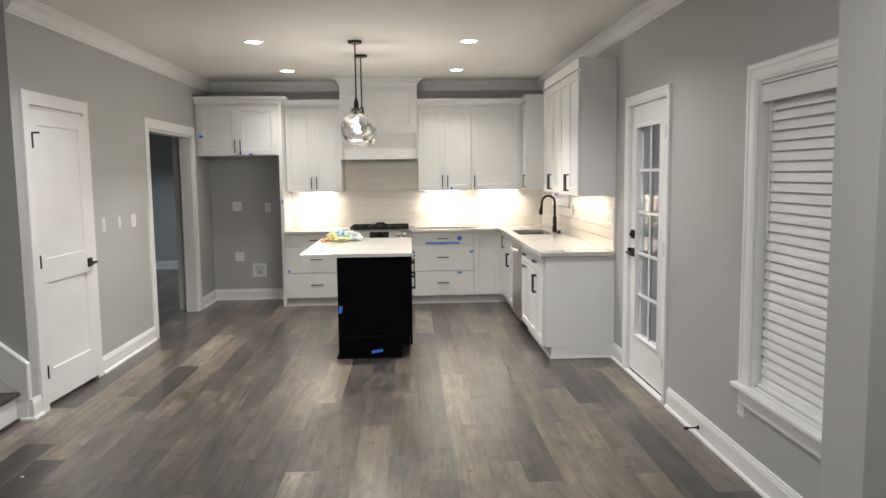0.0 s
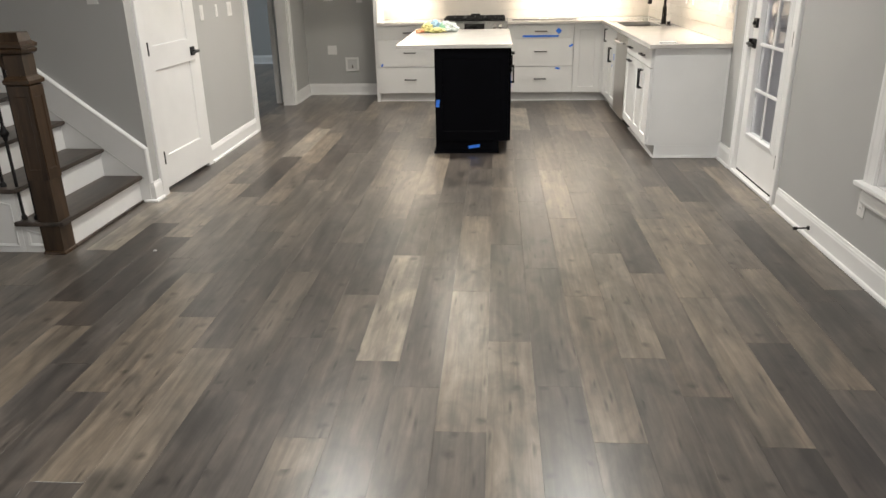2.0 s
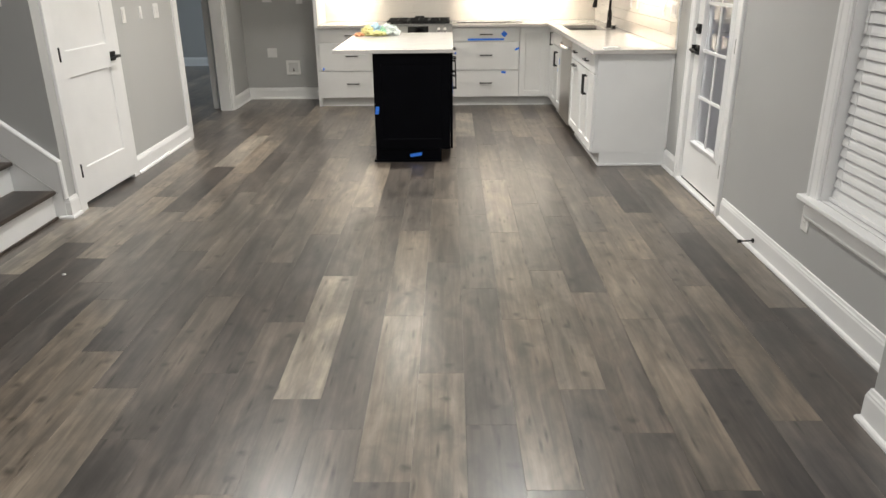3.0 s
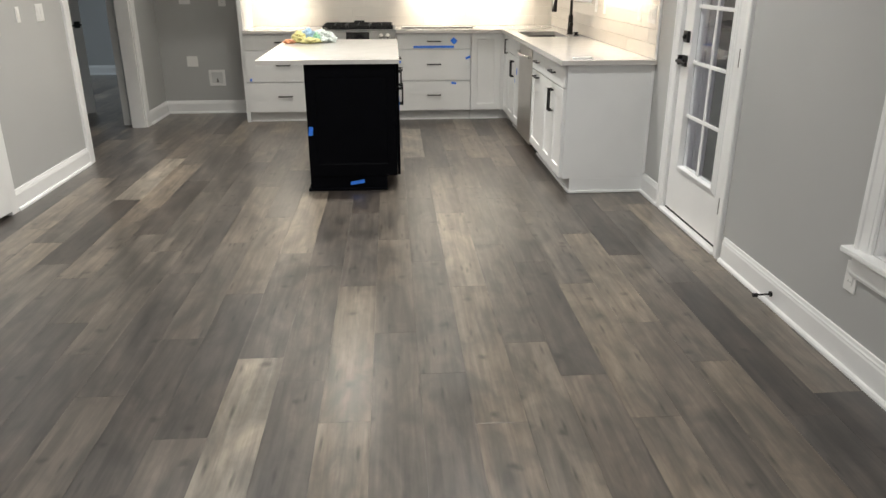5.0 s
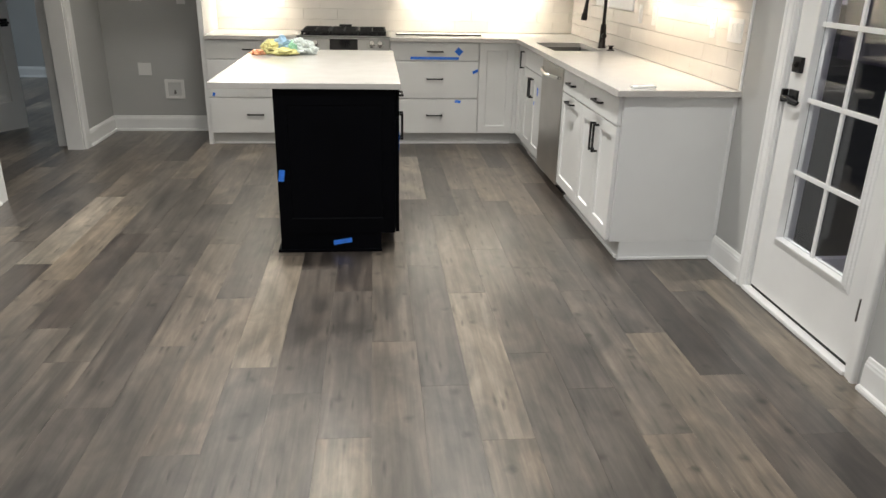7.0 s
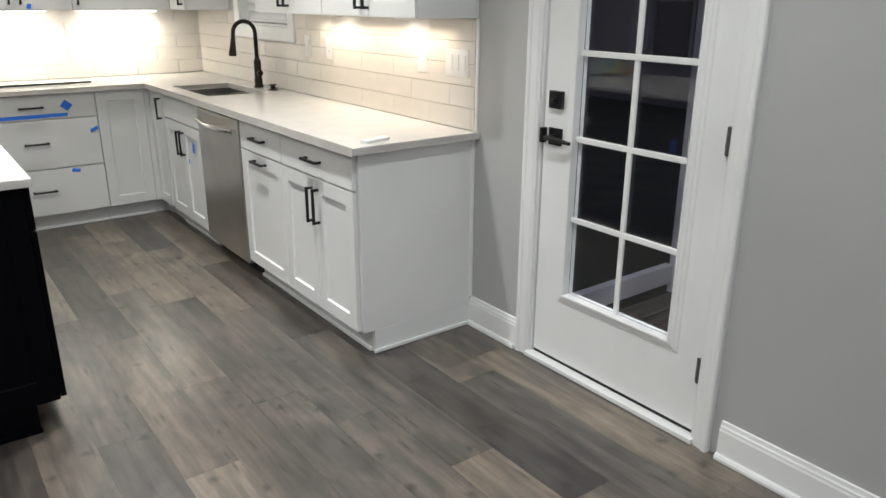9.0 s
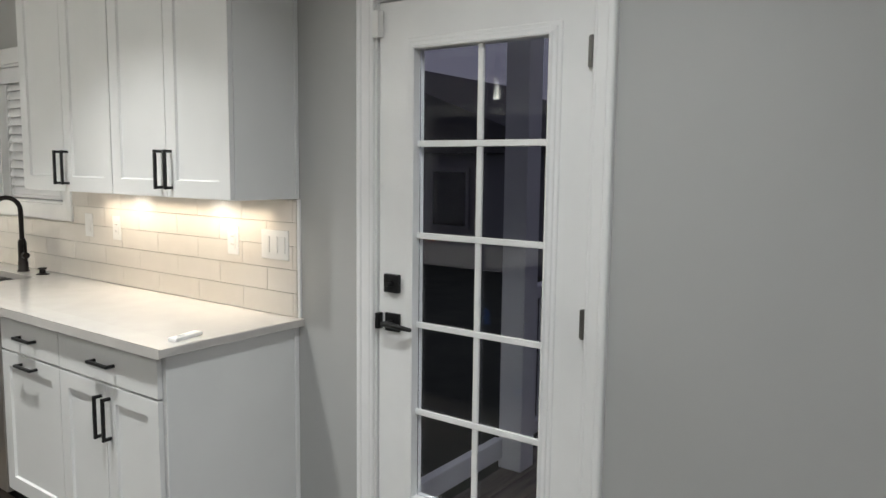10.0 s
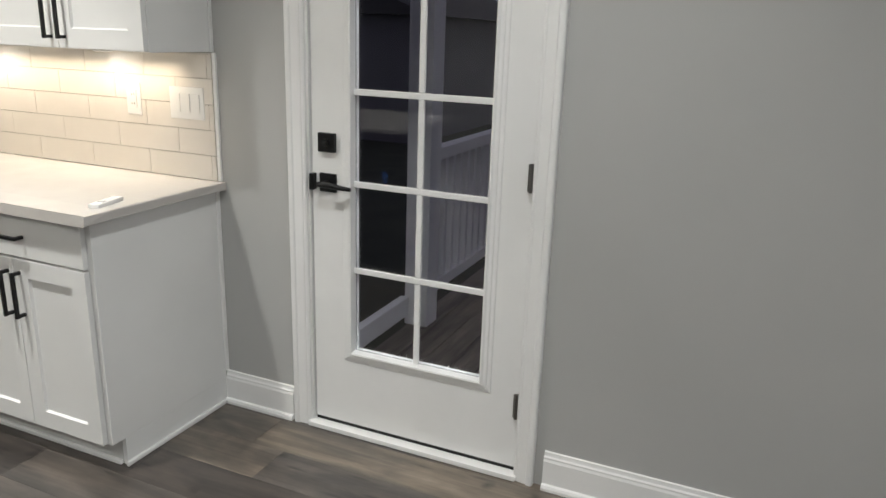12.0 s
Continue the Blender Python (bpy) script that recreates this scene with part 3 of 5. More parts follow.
def blind(u0, u1, w0, w1, face, step, name, label):
    t = thing(name, *(face @ Vector((u0, 0.04, w0))), label, "window blind")
    part("valance", box(u0 + 0.002, u1 - 0.002, 0.004, 0.022, w1 - 0.085, w1 - 0.002, 0.003, m=face), SLAT, t)
    part("head_rail", box(u0 + 0.006, u1 - 0.006, 0.026, 0.075, w1 - 0.05, w1 - 0.004, 0.002, m=face), SLAT, t)
    n = int((w1 - 0.045 - w0 - 0.03) / step)
    me = None
    for i in range(n):
        w = w0 + 0.045 + i * step
        tilt = Matrix.Translation((0, 0.05, w)) @ Matrix.Rotation(radians(70), 4, "X")
        if me is None:
            bm = bmesh.new()
            arc = [(-0.0255, 0.0), (-0.013, 0.0028), (0.0, 0.0038), (0.013, 0.0028), (0.0255, 0.0)]
            ring = arc + [(a, c - 0.0022) for a, c in arc[::-1]]
            va, vb = [bm.verts.new((u0 + 0.008, a, c)) for a, c in ring], [bm.verts.new((u1 - 0.008, a, c)) for a, c in ring]
            for q in range(len(ring)):
                q2 = (q + 1) % len(ring)
                bm.faces.new((va[q], va[q2], vb[q2], vb[q]))
            bm.faces.new(va[::-1])
            bm.faces.new(vb)
            slat = part("slat", bm, SLAT, t)
            slat.parent = t
            me = slat.data
        else:
            slat = new("slat", me)
            slat.parent = t
        slat.matrix_parent_inverse = Matrix.Translation(-t.location)
        slat.matrix_basis = face @ tilt
    part("bottom_rail", box(u0 + 0.008, u1 - 0.008, 0.028, 0.072, w0 + 0.003, w0 + 0.022, 0.004, m=face), SLAT, t)
    for f in (0.12, 0.88):
        u = u0 + (u1 - u0) * f
        part("ladder_cord", tube([(u, 0.022, w0 + 0.01), (u, 0.022, w1 - 0.06)], 0.0012, sides=6, m=face), SLAT, t)
    u = u0 + (u1 - u0) * 0.09
    part("tilt_wand", tube([(u, 0.016, w1 - 0.08), (u + 0.002, 0.014, w1 - 0.75)], 0.004, sides=8, m=face), SLAT, t)
    return t


def window(name, o, face, sill, label, profile=CASING):
    u0, u1, w0, w1 = o
    t = thing(name, *(face @ Vector(((u0 + u1) / 2, 0, w0))), label, "window", kind="structure")
    jamb_lining(face, o, 0.158, t, 0.014, "reveal")
    if sill:
        part("casing", sweep([(u0, w0), (u0, w1), (u1, w1), (u1, w0)], profile, m=on_wall(face)), TRIM, t)
        bm = box(u0 - 0.12, u1 + 0.12, -0.055, 0.004, w0 - 0.024, w0, 0.006)
        box(u0 + 0.001, u1 - 0.001, 0.003, 0.10, w0 - 0.010, w0 + 0.002, 0.001, bm)
        bm.transform(face)
        part("window_sill", bm, TRIM, t)
        part("apron", sweep([(u0 - 0.09, w0 - 0.115), (u1 + 0.09, w0 - 0.115)], [(0, 0), (0, 0.014), (0.012, 0.018), (0.075, 0.018), (0.0905, 0.014), (0.0905, 0)], m=on_wall(face)), TRIM, t)
    else:
        part("casing", sweep([(u0, w0), (u0, w1), (u1, w1), (u1, w0)], flat_casing(0.085), m=on_wall(face), closed=True), TRIM, t)
        part("reveal", box(u0 + 0.014, u1 - 0.014, 0.001, 0.158, w0, w0 + 0.014, 0.001, m=face), TRIM, t)
    wm = (w0 + w1) / 2
    for a, b, v in ((w0 + 0.015, wm + 0.02, 0.100), (wm - 0.02, w1 - 0.015, 0.125)):
        bm = slab_with_holes(u0 + 0.015, u1 - 0.015, a, b, 0.022, [(u0 + 0.055, u1 - 0.055, a + 0.045, b - 0.04)], Matrix.Translation((0, v, 0)))
        bm.transform(face)
        sash = part("window_frame", bm, TRIM, t)
        pane = part("pane", box(u0 + 0.056, u1 - 0.056, v + 0.009, v + 0.014, a + 0.046, b - 0.041, 0, m=face), PANE, t)
        pane.visible_shadow = False
    return t


F = face_minus_x(RW)
window("window_1", flip(WIN), F, True, "white cased window with a deep sill")
blind(-WIN[1] + 0.015, -WIN[0] - 0.015, WIN[2] + 0.004, WIN[3] - 0.016, F, 0.0485, "window_blind", "white slatted blind closed over the dining window")
window("window_2", flip(SINKWIN), F, False, "small white window above the sink")
blind(-SINKWIN[1] + 0.015, -SINKWIN[0] - 0.015, SINKWIN[2] + 0.016, SINKWIN[3] - 0.016, F, 0.0495, "window_blind", "white slatted blind closed above the sink")


# ---- cabinets ----
def bar_pull(face, u, w, length, upright, parent, mat=BLACK, v=0.0):
    h = length / 2
    if upright:
        bm = box(u - 0.0055, u + 0.0055, v - 0.034, v - 0.023, w - h, w + h, 0.0015)
        for s in (-1, 1):
            box(u - 0.0055, u + 0.0055, v - 0.026, v + 0.001, w + s * (h - 0.0065) - 0.0055, w + s * (h - 0.0065) + 0.0055, 0.001, bm)
    else:
        bm = box(u - h, u + h, v - 0.034, v - 0.023, w - 0.0055, w + 0.0055, 0.0015)
        for s in (-1, 1):
            box(u + s * (h - 0.0065) - 0.0055, u + s * (h - 0.0065) + 0.0055, v - 0.026, v + 0.001, w - 0.0055, w + 0.0055, 0.001, bm)
    bm.transform(face)
    return part("handle", bm, mat, parent, "black bar handle")


def front(face, u0, u1, w0, w1, parent, mat, pull=None, slab=False, rail=0.062):
    """A door (shaker) or a drawer front (slab). pull: (u, w, length, upright)."""
    g = 0.0017
    u0, u1, w0, w1 = u0 + g, u1 - g, w0 + g, w1 - g
    if slab:
        ob = part("drawer_front", box(u0, u1, 0, 0.019, w0, w1, 0.0018, m=face), mat, parent)
    else:
        ob = part("door", panelled(face, u0, u1, w0, w1, 0, 0.019, [(u0 + rail, u1 - rail, w0 + rail, w1 - rail)]), mat, parent)
    if pull:
        bar_pull(face, *pull, ob)
    return ob


def cabinet(name, face, u0, u1, w0, w1, depth, label, fronts, mat=CAB, toe=True, group="", toe_depth=0.075, category="cabinet"):
    """fronts: (u0, u1, w0, w1, pull, slab)."""
    t = thing(name, *(face @ Vector(((u0 + u1) / 2, depth / 2, 0.0 if toe else w0))), label, category, group)
    base = 0.105 if toe else w0
    part("body", box(u0 + 0.0005, u1 - 0.0005, 0.0205, depth, base, w1, 0.0015, m=face), mat, t)
    if toe:
        part("toe_kick", box(u0 + 0.0005, u1 - 0.0005, toe_depth, toe_depth + 0.015, 0.001, base - 0.001, 0.001, m=face), SHADE_GREY if mat is CAB else mat, t)
        part("shoe_strip", box(u0 + 0.0005, u1 - 0.0005, toe_depth - 0.014, toe_depth - 0.001, 0.001, 0.018, 0.004, m=face), TRIM if mat is CAB else mat, t)
    for a, b, c, d, pull, slab in fronts:
        front(face, a, b, c, d, t, mat, pull, slab)
    return t


CT, CU = 0.914, 0.884
FB = face_minus_y(8.83)
DR = ((0.727, 0.880), (0.412, 0.722), (0.108, 0.407))


def drawers(u0, u1):
    m = (u0 + u1) / 2
    return [(u0, u1, a, b, (m, (a + b) / 2 + (0.01 if i else 0.0), 0.14, False), True) for i, (a, b) in enumerate(DR)]


BASE_GROUP, UPPER_GROUP = "kitchen base cabinets", "kitchen wall cabinets"
cabinet("base_cabinet", FB, -1.470, -0.722, 0, CU - 0.001, 0.615, "white three-drawer base cabinet with black bar handles", drawers(-1.468, -0.724), group=BASE_GROUP)
cabinet("base_cabinet", FB, 0.044, 0.800, 0, CU - 0.001, 0.615, "white three-drawer base cabinet beside the range", drawers(0.046, 0.799), group=BASE_GROUP)
lazy = cabinet("corner_cabinet", FB, 0.801, 1.1105, 0, CU - 0.001, 0.615, "white corner base cabinet with folding doors", [(0.803, 1.108, 0.108, 0.880, None, False)], group=BASE_GROUP)

FR = face_minus_x(1.142)
front(FR, -8.826, -8.56, 0.108, 0.880, lazy, CAB, (-8.60, 0.77, 0.14, True))
part("corner_post", box(1.109, 1.1495, 8.8305, 8.87, 0.105, CU - 0.001, 0.001), CAB, lazy)
part("toe_kick", box(1.111, 1.2195, 8.905, 8.920, 0.001, 0.104, 0.001), SHADE_GREY, lazy)
part("toe_kick", box(1.205, 1.2195, 8.830, 8.9045, 0.001, 0.104, 0.001), SHADE_GREY, lazy)
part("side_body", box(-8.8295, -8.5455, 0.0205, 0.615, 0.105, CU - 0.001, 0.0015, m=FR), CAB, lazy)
part("toe_kick", box(-8.8295, -8.5455, 0.075, 0.09, 0.001, 0.104, 0.001, m=FR), SHADE_GREY, lazy)


def run(y0, y1):
    return -y1, -y0


a, b = run(7.885, 8.545)
m = (a + b) / 2
cabinet("sink_cabinet", FR, a, b, 0, CU - 0.20, 0.60, "white sink cabinet with two doors and a false drawer", [
    (a, b, 0.727, 0.880, None, True), (a, m, 0.108, 0.722, (m - 0.03, 0.60, 0.15, True), False), (m, b, 0.108, 0.722, (m + 0.03, 0.60, 0.15, True), False)], group=BASE_GROUP)
a, b = run(6.775, 7.262)
m = (a + b) / 2
cabinet("base_cabinet", FR, a, b, 0, CU - 0.001, 0.615, "white pull-out base cabinet with drawer above", [
    (a, b, 0.727, 0.880, (m, 0.80, 0.14, False), True), (a, b, 0.108, 0.722, (m, 0.685, 0.14, False), False)], group=BASE_GROUP)
a, b = run(6.117, 6.774)
m = (a + b) / 2
cabinet("base_cabinet", FR, a, b, 0, CU - 0.001, 0.615, "white two-door base cabinet with drawer, at the end of the run", [
    (a, b, 0.727, 0.880, (m, 0.80, 0.14, False), True), (a, m, 0.108, 0.722, (m - 0.028, 0.60, 0.16, True), False), (m, b, 0.108, 0.722, (m + 0.028, 0.60, 0.16, True), False)], group=BASE_GROUP)
# end panel with its toe notch
ep = thing("end_panel", 1.45, 6.107, 0, "white painted end panel of the base cabinets", "end panel")
bm = box(1.162, RW - 0.012, 6.098, 6.116, 0.105, CU - 0.001, 0.001)
box(1.217, RW - 0.012, 6.098, 6.116, 0.001, 0.1045, 0.001, bm)
part("panel", bm, CAB, ep)
part("shoe_strip", box(1.207, RW - 0.031, 6.085, 6.0975, 0.001, 0.018, 0.004), TRIM, ep)
part("scribe_strip", box(RW - 0.020, RW - 0.001, 6.090, 6.0975, 0.140, CU - 0.001, 0.002), TRIM, ep)

# dishwasher
a, b = run(7.264, 7.883)
FD = face_minus_x(1.137)
dw = thing("dishwasher", 1.42, 7.57, 0, "stainless steel dishwasher with a bowed bar handle", "dishwasher")
part("body", box(a + 0.004, b - 0.004, 0.032, 0.58, 0.11, CU - 0.004, 0.001, m=FD), SHADOWGAP, dw)
bm = box(a + 0.004, b - 0.004, 0, 0.030, 0.082, 0.862, 0.005, m=FD)
part("door", bm, STEEL, dw)
part("control_edge", box(a + 0.004, b - 0.004, 0.004, 0.030, 0.8635, 0.878, 0.002, m=FD), BLACKGLASS, dw)
pts = [(a + 0.05 + (b - a - 0.1) * i / 12, -0.018 - 0.030 * math.sin(math.pi * i / 12), 0.800 - 0.004 * math.sin(math.pi * i / 12)) for i in range(13)]
bm = tube(pts, 0.0125)
for s in (0, -1):
    tube([(pts[s][0], -0.020, 0.800), (pts[s][0], 0.002, 0.800)], 0.011, bm)
bm.transform(FD)
part("handle", bm, CHROME, dw, "bright steel bowed handle", smooth=True)
part("toe_kick", box(a + 0.004, b - 0.004, 0.075, 0.09, 0.001, 0.109, 0.001, m=FD), SHADOWGAP, dw)

# ---- counters ----
flat_slab = Matrix(((1, 0, 0, 0), (0, 0, 1, 0), (0, 1, 0, CU), (0, 0, 0, 1)))
SINK = (1.215, 1.585, 7.905, 8.525)


def rounded(bm, amount=0.003):
    es = [e for e in bm.edges if len(e.link_faces) == 2 and e.calc_face_angle() > 0.5]
    bmesh.ops.bevel(bm, geom=es, offset=amount, segments=2, affect="EDGES", profile=0.6)
    return bm


bm = slab_with_holes(0.042, RW - 0.003, 6.058, BW - 0.003, CT - CU, [(0.042, 1.110, 6.058, 8.797), SINK], flat_slab)
tagged(part("countertop", rounded(bm), QUARTZ), "white polished quartz corner countertop with a sink cutout", "countertop")
tagged(part("countertop", box(-1.470, -0.7205, 8.797, BW - 0.003, CU, CT, 0.003), QUARTZ), "short white polished quartz countertop beside the range", "countertop")

# sink with two bowls
sk = thing("sink", 1.40, 8.215, 0.70, "undermounted stainless double-bowl kitchen sink", "sink")
x0, x1, y0, y1 = SINK


def bowl(ya, yb):
    bm = bmesh.new()
    top, low = CU - 0.001, CU - 0.19
    rim = [(x0 - 0.004, ya, top), (x1 + 0.004, ya, top), (x1 + 0.004, yb, top), (x0 - 0.004, yb, top)]
    bot = [(x0 + 0.02, ya + 0.02, low), (x1 - 0.02, ya + 0.02, low), (x1 - 0.02, yb - 0.02, low), (x0 + 0.02, yb - 0.02, low)]
    r, b2 = [bm.verts.new(c) for c in rim], [bm.verts.new(c) for c in bot]
    bm.faces.new(b2)
    for i in range(4):
        bm.faces.new((r[i], r[(i + 1) % 4], b2[(i + 1) % 4], b2[i]))
    bmesh.ops.bevel(bm, geom=[e for e in bm.edges if len(e.link_faces) == 2], offset=0.018, segments=3, affect="EDGES")
    bmesh.ops.solidify(bm, geom=bm.faces, thickness=0.0015)
    return bm


part("bowl", bowl(y0 - 0.004, 8.200), STEEL_BOWL, sk, smooth=True)
part("bowl", bowl(8.222, y1 + 0.004), STEEL_BOWL, sk, smooth=True)
part("divider", box(x0 - 0.004, x1 + 0.004, 8.2005, 8.2215, CU - 0.10, CU - 0.002, 0.004), CHROME, sk)
for cy in (8.065, 8.36):
    part("drain", lathe([(0, CU - 0.186), (0.04, CU - 0.186), (0.042, CU - 0.189), (0.042, CU - 0.192)], m=Matrix.Translation((1.40, cy, 0))), CHROME, sk, smooth=True)

# faucet
fx, fy = 1.655, 8.18
fc = thing("faucet", fx, fy, CT, "dark bronze gooseneck pull-down kitchen faucet", "faucet")
part("base", lathe([(0, CT), (0.031, CT), (0.031, CT + 0.006), (0.026, CT + 0.012), (0.026, CT + 0.05), (0.023, CT + 0.06), (0.022, CT + 0.16), (0.018, CT + 0.175), (0, CT + 0.176)], m=Matrix.Translation((fx, fy, 0))), BRONZE, fc, smooth=True)
arc = [(fx, fy, CT + 0.17), (fx, fy, CT + 0.30)] + [(fx - 0.072 + 0.072 * math.cos(math.pi * i / 10), fy, CT + 0.335 + 0.072 * math.sin(math.pi * i / 10)) for i in range(0, 11)] + [(fx - 0.147, fy, CT + 0.30)]
part("spout", tube(arc, 0.0125, sides=14), BRONZE, fc, smooth=True)
part("spray_head", tube([(fx - 0.146, fy, CT + 0.305), (fx - 0.150, fy, CT + 0.27), (fx - 0.157, fy, CT + 0.215), (fx - 0.158, fy, CT + 0.20)], [0.014, 0.017, 0.024, 0.022], sides=16), BRONZE, fc, smooth=True)
bm = tube([(fx, fy, CT + 0.09), (fx, fy - 0.045, CT + 0.09)], 0.018)
tube([(fx, fy - 0.036, CT + 0.095), (fx - 0.01, fy - 0.05, CT + 0.15), (fx - 0.012, fy - 0.052, CT + 0.185)], [0.007, 0.006, 0.005], bm)
part("side_lever", bm, BRONZE, fc, smooth=True)
sd = tagged(part("sink_stopper", lathe([(0, CT), (0.033, CT), (0.033, CT + 0.004), (0.016, CT + 0.010), (0.014, CT + 0.026), (0.022, CT + 0.030), (0.022, CT + 0.036), (0, CT + 0.037)], m=Matrix.Translation((1.665, 7.985, 0))), BRONZE, smooth=True),
            "small dark bronze sink button beside the faucet", "sink fitting")

# ---- wall cabinets ----
CABCROWN = [(0, 0), (0.004, 0), (0.008, 0.022), (0.022, 0.040), (0.040, 0.058), (0.052, 0.064), (0.056, 0.074), (0.056, 0.085), (0, 0.085)]


def cab_crown(path, z, parent):
    part("crown", sweep(path, [(a, z + u) for a, u in CABCROWN]), CAB, parent)


FU = face_minus_y(9.10)
UB, UT = 1.378, 2.405
DH = 0.15


def pair(a, b, w0, w1, off=0.032, zh=None):
    m = (a + b) / 2
    zh = zh or w0 + 0.105
    return [(a, m, w0, w1, (m - off, zh, DH, True), False), (m, b, w0, w1, (m + off, zh, DH, True), False)]


c = cabinet("wall_cabinet", FU, -1.468, -0.796, UB, UT, 0.345, "tall white two-door wall cabinet with black handles", pair(-1.466, -0.798, UB + 0.002, UT - 0.02), toe=False, group=UPPER_GROUP)
cab_crown([(-0.796, 9.10), (-1.468, 9.10)], UT, c)
c = cabinet("wall_cabinet", FU, 0.142, 0.801, UB, UT, 0.345, "tall white two-door wall cabinet beside the range hood", pair(0.144, 0.800, UB + 0.002, UT - 0.02), toe=False, group=UPPER_GROUP)
cab_crown([(0.801, 9.10), (0.142, 9.10)], UT, c)
c = cabinet("wall_cabinet", FU, 0.8015, 1.4325, UB, UT, 0.345, "white single-door corner wall cabinet", [(0.804, 1.378, UB + 0.002, UT - 0.02, (0.836, UB + 0.105, DH, True), False)], toe=False, group=UPPER_GROUP)
cab_crown([(1.430, 9.10), (0.8015, 9.10)], UT, c)
# return cabinet in the corner, beside the small window
FW = face_minus_x(1.432)
c = cabinet("wall_cabinet", FW, -9.099, -8.80, UB, UT + 0.02, 0.315, "white wall cabinet beside the small window", [(-9.098, -8.803, UB + 0.002, UT, (-8.835, UB + 0.105, DH, True), False)], toe=False, group=UPPER_GROUP)
cab_crown([(RW, 8.80), (1.432, 8.80), (1.432, 9.06)][::-1], UT + 0.02, c)
# two cabinets on the window wall
for a, b, lab in ((6.088, 6.853, "tall white two-door wall cabinet near the garden door"), (6.854, 7.625, "tall white two-door wall cabinet next to the small window")):
    u0, u1 = run(a, b)
    c = cabinet("wall_cabinet", FW, u0, u1, UB + 0.006, 2.43, 0.315, lab, pair(u0 + 0.002, u1 - 0.002, UB + 0.008, 2.41), toe=False, group=UPPER_GROUP)
    if a < 6.5:
        cab_crown([(1.432, b), (1.432, a), (RW, a)], 2.43, c)
        part("scribe_strip", box(RW - 0.018, RW - 0.001, a - 0.007, a - 0.0005, UB + 0.006, 2.428, 0.002), CAB, c)
    else:
        cab_crown([(RW, b), (1.432, b), (1.432, a)], 2.43, c)
# refrigerator surround
FF = face_minus_y(8.865)
c = cabinet("fridge_cabinet", FF, -2.476, -1.512, 1.822, 2.425, 0.58, "white two-door cabinet over the empty refrigerator space", pair(-2.440, -1.530, 1.832, 2.405, 0.032, 1.93), toe=False, group=UPPER_GROUP)
cab_crown([(-1.470, 9.10), (-1.470, 8.865), (-2.476, 8.865)], 2.425, c)
part("side_panel", box(-1.511, -1.471, 8.865, BW - 0.002, 0.001, 2.4245, 0.002), CAB, c, "tall white side panel down to the floor")

# hood cabinet above the range
hd = thing("range_hood", -0.33, 9.27, 1.77, "white cabinet hood over the range with two small doors", "range hood")
HX0, HX1 = -0.794, 0.140
part("body", box(HX0, HX1, 9.05, BW - 0.003, 2.105, 2.672, 0.002), CAB, hd)
FH = face_minus_y(9.03)
m = (HX0 + HX1) / 2
for a, b in ((HX0 + 0.05, m), (m, HX1 - 0.05)):
    front(FH, a, b, 2.14, 2.60, hd, CAB, None, False, 0.05)
# sloping apron below the doors
bm = bmesh.new()
sec = [(9.04, 2.104), (9.04, 2.085), (9.14, 1.90), (9.08, 1.885), (9.08, 1.772), (BW - 0.003, 1.772), (BW - 0.003, 2.104)]
va, vb = [bm.verts.new((HX0, y, z)) for y, z in sec], [bm.verts.new((HX1, y, z)) for y, z in sec]
for i in range(len(sec)):
    j = (i + 1) % len(sec)
    bm.faces.new((va[i], va[j], vb[j], vb[i]))
bm.faces.new(va[::-1])
bm.faces.new(vb)
part("apron", bm, CAB, hd)
part("apron_rail", box(HX0 - 0.004, HX1 + 0.004, 9.06, 9.079, 1.765, 1.80, 0.004), CAB, hd)
part("apron_rail", box(m - 0.012, m + 0.012, 9.068, 9.079, 1.802, 1.884, 0.002), CAB, hd)
part("side_board", box(HX0, HX0 + 0.018, 9.032, 9.14, 1.80, 2.104, 0.002), CAB, hd)
part("side_board", box(HX1 - 0.018, HX1, 9.032, 9.14, 1.80, 2.104, 0.002), CAB, hd)
part("crown", sweep([(HX1, BW - 0.1), (HX1, 9.03), (HX0, 9.03), (HX0, BW - 0.1)], [(a * 1.3, 2.640 + u * 1.16) for a, u in CABCROWN]), CAB, hd)
part("filter", box(HX0 + 0.1, HX1 - 0.1, 9.12, 9.40, 1.755, 1.7715, 0.003), STEEL_H, hd, "brushed steel hood filter")

# ---- island ----
IX0, IX1, IY0, IY1 = -0.600, 0.018, 6.280, 7.747
il = thing("kitchen_island", (IX0 + IX1) / 2, (IY0 + IY1) / 2, 0, "black painted kitchen island cabinet with drawers on one side", "kitchen island")
part("body", box(IX0, IX1 - 0.001, IY0, IY1, 0.105, CU - 0.001, 0.002), NAVY, il)
part("plinth", box(IX0, IX1 - 0.078, IY0 + 0.001, IY1 - 0.001, 0.001, 0.104, 0.001), NAVY, il)
part("shoe_strip", box(IX0 - 0.017, IX1 - 0.074, IY0 - 0.016, IY0 - 0.0005, 0.001, 0.018, 0.004), NAVY, il)
part("shoe_strip", box(IX0 - 0.017, IX0 - 0.0005, IY0, IY1, 0.001, 0.018, 0.004), NAVY, il)
part("end_panel", panelled(face_minus_y(IY0 - 0.008), IX0 + 0.001, IX1 - 0.002, 0.107, CU - 0.002, 0, 0.0075, [(IX0 + 0.065, IX1 - 0.065, 0.190, 0.800)], 0.005), NAVY, il)
FI = face_plus_x(IX1 + 0.020)
